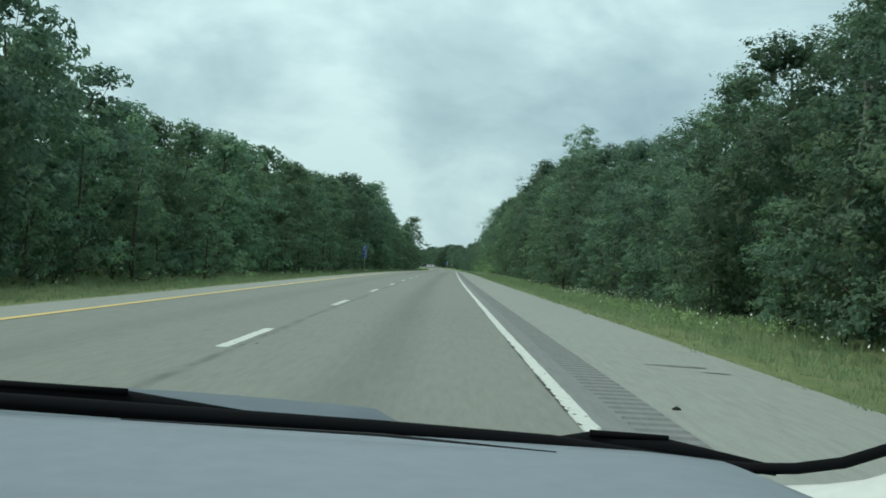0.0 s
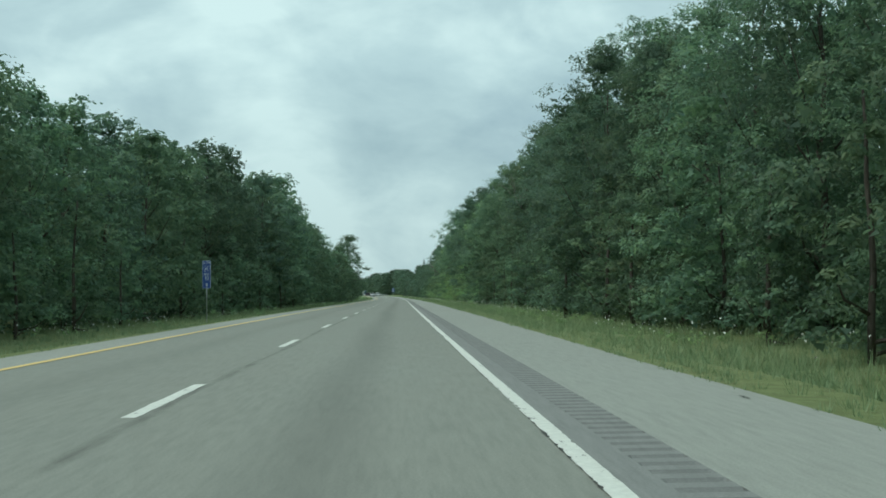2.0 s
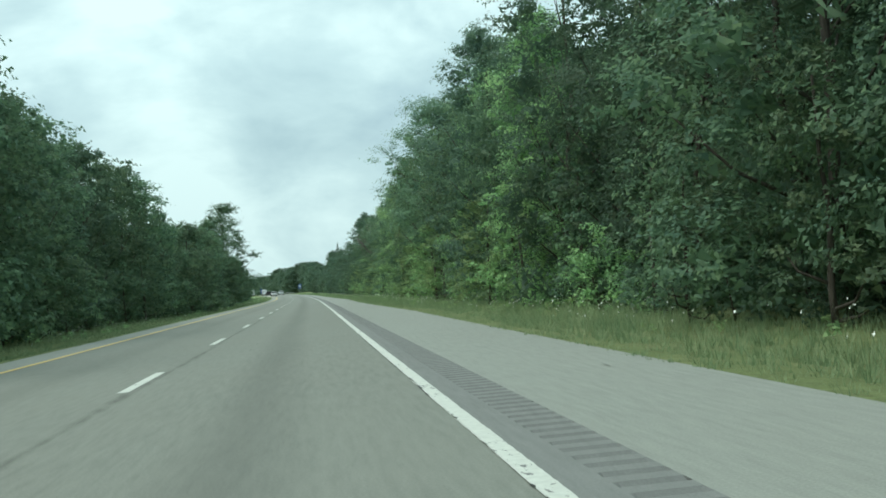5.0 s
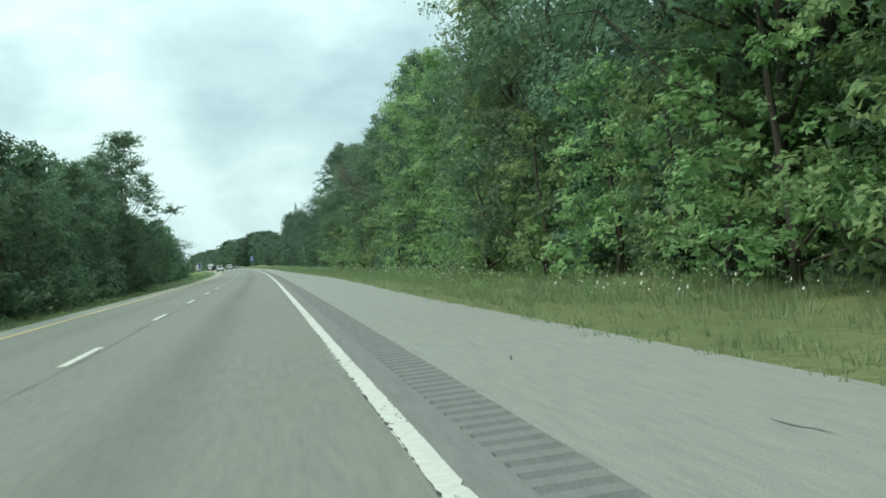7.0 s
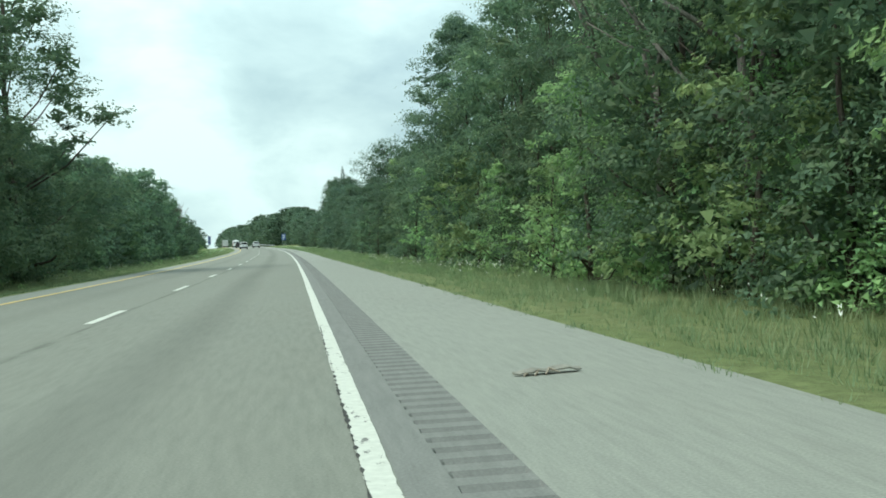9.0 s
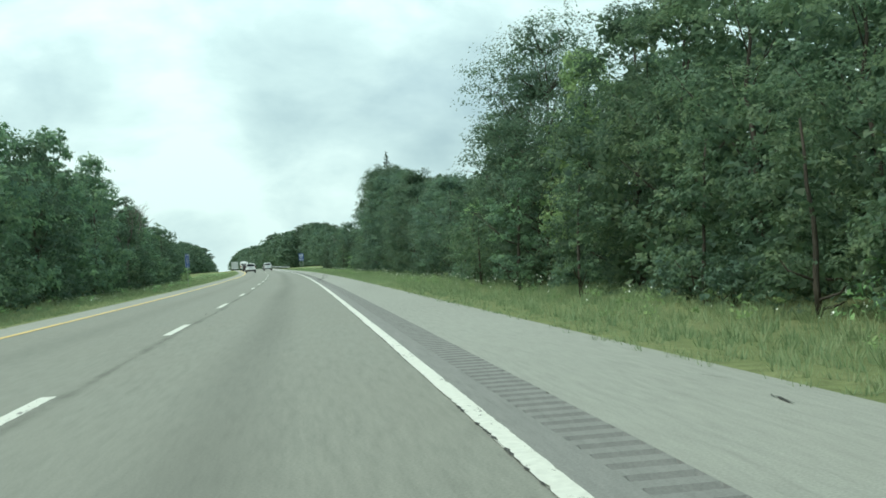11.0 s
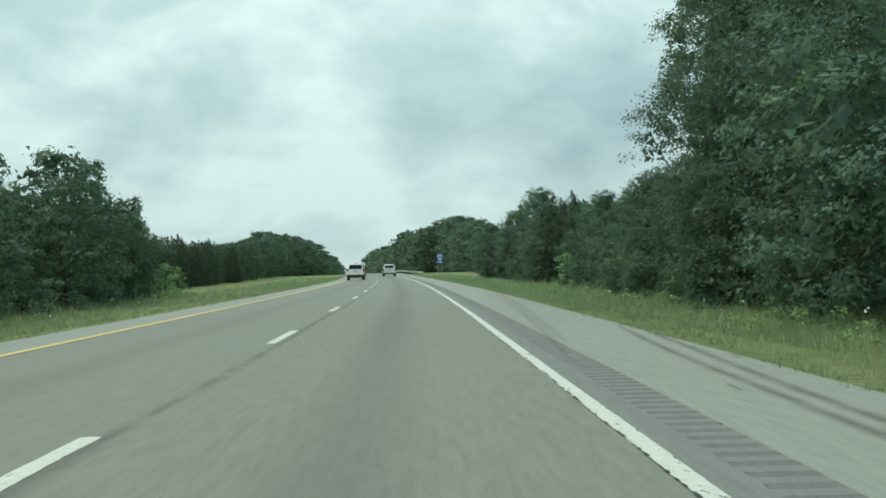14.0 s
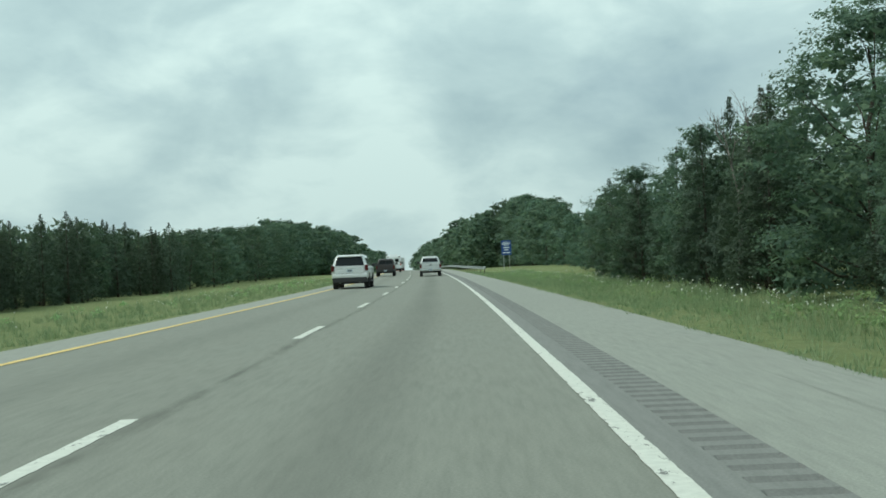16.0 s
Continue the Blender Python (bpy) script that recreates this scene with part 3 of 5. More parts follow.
def cedar(seed, h, spread, n, leaf):
    """A dense conical cedar: upswept tufts round a straight stem."""
    rng = np.random.default_rng(seed)
    pieces = [tube([(0, 0, 0), (0.03, 0, h * 0.5), (0, 0.02, h)], [0.012 * h + 0.04, 0.05, 0.012], 6)]
    cs, rs = [], []
    k = 46
    for i in range(k):
        t = 0.03 + 0.9 * (i / k) ** 1.1
        az = i * 2.4 + rng.uniform(-0.4, 0.4)
        prof = spread * (1 - t) ** 0.62 * rng.uniform(0.72, 1.08) * (1.0 if t > 0.12 else 0.8)
        size = 0.16 + 0.30 * prof
        cs.append((max(0, prof - size * 0.6) * math.cos(az), max(0, prof - size * 0.6) * math.sin(az), t * h))
        rs.append(size)
        if i % 4 == 0:
            pieces.append(tube([(0, 0, max(0.1, t * h - 0.4)), cs[-1]], [0.03, 0.008], 4))
    for i in range(4):
        cs.append((0, 0, h * (0.93 + 0.02 * i)))
        rs.append(0.2 - 0.035 * i)
    return joined(pieces), crown_mesh(cs, rs, n, leaf, rng, 34, 0.9, 1.35, 0.6)


def bare(seed, h):
    rng = np.random.default_rng(seed)
    pieces = []

    def grow(p, d, l, r, depth):
        mid_p = p + d * l * 0.5 + rng.normal(0, 0.03 * l, 3)
        q = p + d * l
        pieces.append(tube([p, mid_p, q], [r, r * 0.8, r * 0.55], 5))
        if depth == 0:
            return
        for _ in range(3 if depth > 1 else 4):
            e = d + rng.normal(0, 0.42, 3)
            e[2] += 0.25
            grow(p + d * l * rng.uniform(0.55, 1.0), e / np.linalg.norm(e), l * rng.uniform(0.45, 0.7), r * 0.5, depth - 1)

    grow(np.zeros(3), np.array([0.04, 0.02, 1.0]), h * 0.5, 0.011 * h + 0.03, 4)
    return joined(pieces)


def make_kinds():
    kinds = {"broad": [], "tall": [], "broad_far": [], "tall_far": [], "open": [], "sapling": [], "cedar": [], "shrub": []}
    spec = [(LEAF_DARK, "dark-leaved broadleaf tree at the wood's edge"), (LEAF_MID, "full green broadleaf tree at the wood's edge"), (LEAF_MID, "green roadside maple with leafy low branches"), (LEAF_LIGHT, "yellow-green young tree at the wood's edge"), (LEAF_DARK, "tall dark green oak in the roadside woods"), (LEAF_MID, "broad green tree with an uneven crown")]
    for i, (m, lab) in enumerate(spec):
        thin = 0.85 if m is LEAF_LIGHT else 1.0
        tall_text = "tall " + lab.replace("tall ", "")
        for key, seed, h, w, n, leaf, lobes, text in (("broad", 100, 9.0, 2.9, 16000, 0.073, 32, lab), ("tall", 140, 13.5, 3.5, 24000, 0.078, 46, tall_text),
                                                      ("broad_far", 100, 9.0, 2.9, 4600, 0.155, 28, lab), ("tall_far", 140, 13.5, 3.5, 6200, 0.17, 38, tall_text)):
            wood, crown = broadleaf(seed + i, h, w * thin, n, leaf, 0.03 if i in (2, 3) else 0.06, lobes, 0.15)
            kinds[key].append((mesh_of("trunk", *wood, BARK, True), fast_mesh("crown", crown[0], crown[1], m), "broadleaf_tree", text))
    for i, (h, w, n, lo, lb) in enumerate(((14.0, 5.0, 22000, 0.22, 44), (17.0, 5.0, 28000, 0.3, 50), (20.0, 3.0, 9000, 0.5, 22))):
        wood, crown = broadleaf(170 + i, h, w, n, 0.085, lo, lb, 0.4, 26)
        kinds["open"].append((mesh_of("trunk", *wood, BARK, True), fast_mesh("crown", crown[0], crown[1], (LEAF_DARK, LEAF_MID, LEAF_MID)[i]), "broadleaf_tree", "open-crowned tree with limbs showing"))
    for i, m in enumerate((LEAF_LIGHT, LEAF_MID, LEAF_LIGHT, LEAF_MID)):
        wood, crown = broadleaf(220 + i, 5.9, 1.75, 3400, 0.084, 0.05, 18, 0.3, 16)
        kinds["sapling"].append((mesh_of("trunk", *wood, BARK, True), fast_mesh("crown", crown[0], crown[1], m), "sapling", "bright green sapling in front of the woods" if m is LEAF_LIGHT else "leafy green sapling in front of the woods"))
    for i in range(3):
        wood, crown = cedar(300 + i, 8.0, 1.9 + 0.25 * i, 9000, 0.075)
        kinds["cedar"].append((mesh_of("trunk", *wood, BARK, True), fast_mesh("crown", crown[0], crown[1], NEEDLE), "cedar_tree", "dark pointed cedar beside the highway"))
    for i in range(3):
        rng = np.random.default_rng(400 + i)
        az = np.arange(9) * 2.4 + rng.uniform(-0.4, 0.4, 9)
        rad = np.linspace(0.2, 0.95, 9) * rng.uniform(0.7, 1.2, 9)
        cs = np.stack([rad * np.cos(az), rad * np.sin(az), rng.uniform(0.35, 1.5, 9) * (1.1 - 0.4 * rad)], 1)
        crown = crown_mesh(cs, rng.uniform(0.4, 0.65, 9), 1000, 0.085, rng, 14)
        wood = joined([tube([(0, 0, 0), c * 0.5, c], [0.03, 0.02, 0.008], 4) for c in cs[:5]])
        kinds["shrub"].append((mesh_of("stem", *wood, BARK, True), fast_mesh("foliage", crown[0], crown[1], (LEAF_MID, LEAF_DARK, LEAF_DARK)[i]), "shrub", "leafy green shrub at the foot of the woods"))
    return kinds


KINDS = make_kinds()
BACK = [broadleaf(600 + i, 12.0, 3.4, 1800, 0.27, 0.18, 26, 0.1, 20)[1][0] for i in range(4)]
FAR = [broadleaf(640 + i, 12.0, 3.8, 700, 0.5, 0.1, 16, 0.0, 10)[1][0] for i in range(4)]
DEEP = [broadleaf(680 + i, 12.0, 5.4, 300, 0.8, 0.12, 7, 0.0, 6)[1][0] for i in range(4)]
LEAFLESS = [mesh_of("bare_tree", *bare(500 + i, 11.0), DEADWOOD, True) for i in range(2)]


def plant(kind, i, s, lat, h, ref, rng, squash=1.0, label=""):
    tm, cm, name, lab = KINDS[kind][i % len(KINDS[kind])]
    k = h / ref
    t = tagged(new(name), label or lab, "shrub" if kind == "shrub" else "tree", "roadside shrubs" if kind == "shrub" else "roadside trees")
    t.matrix_basis = Matrix.LocRotScale(Vector(at(s, lat, -0.34)), Euler((rng.normal(0, 0.02), rng.normal(0, 0.02), float(np.interp(s, S, TH)) + rng.normal(0, 0.6) + (math.pi / 2 if lat < 0 else 0))), Vector((k * squash, k * squash, k)))
    part("stem" if kind == "shrub" else "trunk", tm, None, t)
    part("foliage" if kind == "shrub" else "crown", cm, None, t)
    return t


# heights of the wood's edge along the road, and how far off it stands
R_H = ((-60, 11), (0, 11), (35, 9.6), (48, 9.2), (60, 9.6), (70, 10), (80, 11), (88, 12), (104, 12.6), (120, 13.6), (136, 15.4), (170, 15.2), (190, 14.4), (210, 15.5), (228, 16.5), (248, 15), (262, 12.6), (285, 13.6), (297, 12.2), (318, 12.6), (334, 14.4), (338, 13.8), (340, 8.4), (354, 8.6), (362, 9.4), (378, 9.6), (392, 7.4), (404, 7.2), (414, 7.0), (421, 8.3), (426, 9.0), (434, 10.2), (442, 10.6), (448, 11.2), (453, 12.3), (460, 12.6), (462, 6), (490, 6.0), (500, 6.8), (509, 7.7), (524, 7.8), (530, 7.0), (548, 6.2), (566, 5.8), (590, 6.4), (602, 3.4), (622, 3.4), (634, 8), (660, 11.5), (700, 15), (740, 17.5), (900, 17.5))
R_L = ((-60, 13.2), (120, 13.2), (140, 15), (180, 13.5), (240, 13.8), (340, 13), (436, 13), (446, 12.6), (470, 12.2), (472, 13), (545, 13), (570, 16.5), (592, 19.5), (620, 22), (650, 23), (700, 25), (740, 26), (800, 22), (900, 20))
L_H = ((-60, 10.5), (0, 10), (31, 10), (38, 10.4), (48, 9.8), (56, 9), (70, 9.4), (80, 10), (88, 10.5), (101, 11.3), (120, 11.6), (132, 12.4), (144, 13.6), (153, 14.6), (160, 14), (168, 12.6), (180, 15), (192, 16), (203, 15), (222, 13.6), (248, 14), (257, 12), (268, 9.9), (284, 10.3), (300, 12), (316, 12), (330, 9.2), (360, 9.8), (392, 9.8), (412, 11.4), (424, 10.6), (433, 8.9), (444, 8.4), (454, 7.4), (466, 7.2), (473, 6.8), (480, 5.8), (486, 5.8), (492, 5.4), (560, 5.4), (600, 6.2), (650, 8.6), (690, 10.6), (750, 12.6), (800, 11), (900, 13.5))
L_L = ((-60, 11.8), (200, 12.5), (240, 13.5), (268, 9.8), (330, 11), (345, 12.5), (440, 12.5), (485, 12.7), (492, 18), (560, 19), (640, 20), (700, 20), (760, 17), (900, 17))


def build_woods():
    rng = np.random.default_rng(21)

    def ip(table, s):
        a = np.array(table, float)
        return float(np.interp(s, a[:, 0], a[:, 1]))

    for side, H, L in ((1, R_H, R_L), (-1, L_H, L_L)):
        s = -14.0
        k = 0
        while s < 760:
            cedar_zone = (side > 0 and 490 < s < 556) or (side < 0 and 466 < s < 575)
            h, lat = ip(H, s), ip(L, s)
            if cedar_zone and rng.random() < 0.88:
                plant("cedar", rng.integers(3), s, side * (lat + rng.uniform(0.2, 2.2)), h * rng.uniform(0.82, 1.06), 8.0, rng)
                if rng.random() < 0.6:
                    plant("cedar", rng.integers(3), s + 1.1, side * (lat + rng.uniform(2.4, 4.2)), h * rng.uniform(0.9, 1.08), 8.0, rng)
                s += rng.uniform(1.8, 2.8)
            else:
                j = rng.choice([0, 1, 2, 3, 4, 5], p=[0.14, 0.2, 0.2, 0.18, 0.1, 0.18] if side > 0 else [0.16, 0.26, 0.22, 0.02, 0.12, 0.22])
                if side > 0 and s < 200:
                    j = rng.choice([0, 4, 1, 5, 2], p=[0.36, 0.3, 0.12, 0.12, 0.1])
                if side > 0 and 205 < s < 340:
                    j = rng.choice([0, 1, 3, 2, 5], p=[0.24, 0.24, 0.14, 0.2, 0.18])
                # shade over this block is carried by leaf colour: dark kinds only
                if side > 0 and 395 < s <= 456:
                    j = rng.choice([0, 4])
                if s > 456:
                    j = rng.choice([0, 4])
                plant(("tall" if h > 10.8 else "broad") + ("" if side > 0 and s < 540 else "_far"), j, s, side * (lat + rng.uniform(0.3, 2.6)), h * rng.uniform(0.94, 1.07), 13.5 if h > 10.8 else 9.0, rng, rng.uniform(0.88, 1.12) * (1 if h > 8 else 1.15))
                s += rng.uniform(4.0, 6.2) if s < 560 else rng.uniform(6, 9)
            k += 1
        s = -8.0
        while s < 474:
            h, lat = ip(H, s), ip(L, s)
            plant("shrub", rng.integers(3), s, side * (lat - rng.uniform(-0.8, 1.0)), rng.uniform(1.0, 2.2), 2.1, rng)
            s += rng.uniform(2.6, 5.5) * (1 if side > 0 else 1.5)
        s = 4.0
        while s < (392 if side > 0 else 250):
            h, lat = ip(H, s), ip(L, s)
            # sunlight on this stretch is put into paler sapling leaves
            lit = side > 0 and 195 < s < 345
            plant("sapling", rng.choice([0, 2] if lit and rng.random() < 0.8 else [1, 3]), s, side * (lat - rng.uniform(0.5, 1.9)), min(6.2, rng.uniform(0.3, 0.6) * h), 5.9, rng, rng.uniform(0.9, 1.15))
            s += rng.uniform(2.6, 5.2) if lit else rng.uniform(4.0, 9.0)
        # crowns of the trees behind the edge, too dense to count
        s, row = -12.0, []
        while s < 800:
            h, lat = ip(H, s) * (0.8 if 484 < s < 575 else 1), ip(L, s)
            shape = BACK[rng.integers(len(BACK))] * np.array([*(rng.uniform(1.0, 1.3),) * 2, 1]) * (h * rng.uniform(0.86, 1.04) / 12)
            w = rng.uniform(0, 2 * math.pi)
            turn = np.array([[math.cos(w), -math.sin(w), 0], [math.sin(w), math.cos(w), 0], [0, 0, 1]])
            row.append(shape @ turn.T + at(s, side * (lat + rng.uniform(6.0, 8.2)), -0.34))
            s += rng.uniform(5.0, 7.5)
            if side > 0 and 588 < s < 690:
                s = 690.0   # a gap in the wood beside the services sign
        row = np.concatenate(row)
        tagged(new("woodland_trees", fast_mesh("woodland_trees", row, np.arange(len(row)).reshape(-1, 3), LEAF_DARK)), "green trees standing deeper in the roadside woods", "woods", "", "stuff")
        # undergrowth in dark leaf colour, deepening the shade at the wood's foot
        n = 5600 if side > 0 else 3200
        ss = rng.uniform(-10, 484, n)
        c = at(ss, side * (np.interp(ss, *np.array(L, float).T) + rng.uniform(-1.0, 3.4, n)), -0.25 + 3.2 * rng.random(n) ** 1.3)
        v, f = leaf_cloud(c, rng.uniform(0.4, 0.85, n), 26, 0.145, rng)
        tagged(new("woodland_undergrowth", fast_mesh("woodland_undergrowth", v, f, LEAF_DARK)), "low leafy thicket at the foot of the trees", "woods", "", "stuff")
        if side > 0:
            # a thicket at the wood's open edge; its pale leaf colour stands in for sunlight
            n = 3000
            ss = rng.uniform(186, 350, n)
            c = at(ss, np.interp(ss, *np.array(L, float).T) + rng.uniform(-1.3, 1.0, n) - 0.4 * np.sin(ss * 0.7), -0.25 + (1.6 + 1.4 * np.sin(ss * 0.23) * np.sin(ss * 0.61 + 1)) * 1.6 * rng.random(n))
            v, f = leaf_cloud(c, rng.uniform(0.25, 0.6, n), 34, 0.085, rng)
            tagged(new("woodland_undergrowth", fast_mesh("woodland_undergrowth", v, f, LEAF_LIGHT)), "yellow-green thicket coloured as sunlit along the wood's edge", "woods", "", "stuff")
        # leaf fill that closes sky gaps; its dark colour stands in for inner shade
        n = 9500 if side > 0 else 6500
        ss = rng.uniform(-20, 900, n)
        ss = np.where((ss > 588) & (ss < 690) & (side > 0), ss - 300, ss)
        hh = np.interp(ss, *np.array(H, float).T)
        ll = np.interp(ss, *np.array(L, float).T) + 3.4 + rng.random(n) ** 1.4 * 7
        c = at(ss, side * ll, hh * 0.9 * rng.random(n) ** 0.75 - 0.2)
        v, f = leaf_cloud(c, rng.uniform(0.7, 1.5, n), 18, 0.33, rng)
        tagged(new("woodland_undergrowth", fast_mesh("woodland_undergrowth", v, f, LEAF_DARK)), "dense woodland behind the edge trees, coloured dark as in shade", "woods", "", "stuff")
        # closed canopy of the woods away from the road
        deep = []
        for s in np.arange(-60, 900, 9.0):
            for d in np.arange(15, 78, 9.0):
                if side > 0 and 585 < s < 700:
                    continue
                h = ip(H, s) * rng.uniform(0.62, 0.84)
                w = rng.uniform(0, 2 * math.pi)
                turn = np.array([[math.cos(w), -math.sin(w), 0], [math.sin(w), math.cos(w), 0], [0, 0, 1]])
                p = at(s + rng.uniform(-3.5, 3.5), side * (ip(L, s) + d + rng.uniform(-3, 3)), -0.5)
                deep.append(DEEP[rng.integers(len(DEEP))] * (0.95, 0.95, h / 12) @ turn.T + p)
        deep = np.concatenate(deep)
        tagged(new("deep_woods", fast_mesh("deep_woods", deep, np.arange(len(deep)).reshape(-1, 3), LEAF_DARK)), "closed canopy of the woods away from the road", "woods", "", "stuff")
    # far woods closing the view: the wooded rise that the road bends away from, and the far left wood
    rows = []
    for line, gap in ((((660, 25, 11), (700, 28, 15), (740, 31, 19), (765, 33, 19.3), (820, 34, 18.6), (1000, 36, 23), (1250, 38, 28)), 7),
                      (((735, 20.5, 13), (760, 21, 15.8), (820, 21, 18.4), (900, 20, 18.8), (970, 19, 19.5), (1050, 20, 22), (1200, 20, 26), (1450, 20, 30)), 7),
                      (((700, -22, 10), (760, -17, 12.8), (800, -16.5, 11), (900, -17, 13.5), (1000, -17, 16.5), (1200, -17, 20), (1450, -17, 24)), 7),
                      (((680, -26, 11), (750, -30, 14.5), (810, -34, 18), (900, -36, 20), (1100, -38, 24)), 8)):
        ls, ll, lh = np.array(line, float).T
        s = ls[0]
        while s < ls[-1]:
            h = np.interp(s, ls, lh) * rng.uniform(0.84, 1.06)
            w = rng.uniform(0, 2 * math.pi)
            turn = np.array([[math.cos(w), -math.sin(w), 0], [math.sin(w), math.cos(w), 0], [0, 0, 1]])
            shape = FAR[rng.integers(len(FAR))] * (1.25, 1.25, 1) * h / 12
            rows.append(shape @ turn.T + at(s, np.interp(s, ls, ll) + rng.uniform(-3, 3), -0.5))
            s += gap * rng.uniform(0.7, 1.3)
    v = np.concatenate(rows)
    tagged(new("far_woods", fast_mesh("far_woods", v, np.arange(len(v)).reshape(-1, 3), LEAF_DARK)), "hazy dark green far woods along the highway", "woods", "", "stuff")
    # single trees that stand out
    plant("tall", 5, 331, -10.9, 17.6, 13.5, rng, 1.32, "large full-crowned tree leaning over the median verge")
    plant("tall", 1, 325, -12.6, 14.5, 13.5, rng, 1.1)
    plant("broad", 1, 320, -10.6, 9.5, 9.0, rng, 1.1)
    plant("open", 1, 234, 12.6, 15.6, 17.0, rng, 1.0, "big tree with limbs reaching over the verge")
    plant("open", 0, 376.5, 13.2, 11.8, 14.0, rng, 0.95, "feathery open tree leaning out from the woods")
    plant("open", 2, 136, 18.7, 21.2, 20.0, rng, 1.1, "tall thin-crowned tree rising over the woods")
    plant("open", 2, 122, 18.5, 17.5, 20.0, rng, 1.0, "tall thin-crowned tree rising over the woods")
    plant("tall", 0, 459.5, 13.4, 12.6, 13.5, rng, 0.8)
    plant("tall", 4, 455.5, 13.6, 12.8, 13.5, rng, 0.9)
    plant("tall", 0, 460, 17.5, 13.2, 13.5, rng, 1.1)
    plant("cedar", 1, 464.1, 16.1, 15.4, 8.0, rng, 0.6, "tall dark cedar spire at the edge of the wood")
    plant("tall", 0, 503.4, 13.4, 7.0, 13.5, rng, 0.9)
    for s, lat, h, i in ((480, -11.4, 2.1, 0), (484, -11.6, 1.9, 2), (481.6, -12.2, 1.7, 0), (484, 12.2, 3.0, 1), (486.5, 12.6, 2.4, 2), (500, 12.6, 5.0, 3)):
        plant("sapling", i, s, lat, h, 5.9, rng, 1.2)
    plant("cedar", 0, 524.3, 14.7, 8.0, 8.0, rng, 0.8)
    plant("cedar", 2, 624.5, -25.1, 7.2, 8.0, rng, 1.15)
    for s, lat, h, i in ((27, 13.6, 13, 0), (76, 15, 11, 1), (150, 17, 14, 0), (296, 13.2, 11.4, 1), (301, 13.4, 11.4, 0), (430, -12.5, 9.6, 1), (437, -12.8, 9.0, 0), (518, 12.9, 7.4, 0)):
        o = tagged(new("bare_tree", LEAFLESS[i]), "bare grey dead tree with thin branches", "tree", "dead trees")
        o.matrix_basis = Matrix.LocRotScale(Vector(at(s, lat, -0.35)), Euler((0, 0, s + 3.1)), Vector((h / 11,) * 3))


build_woods()


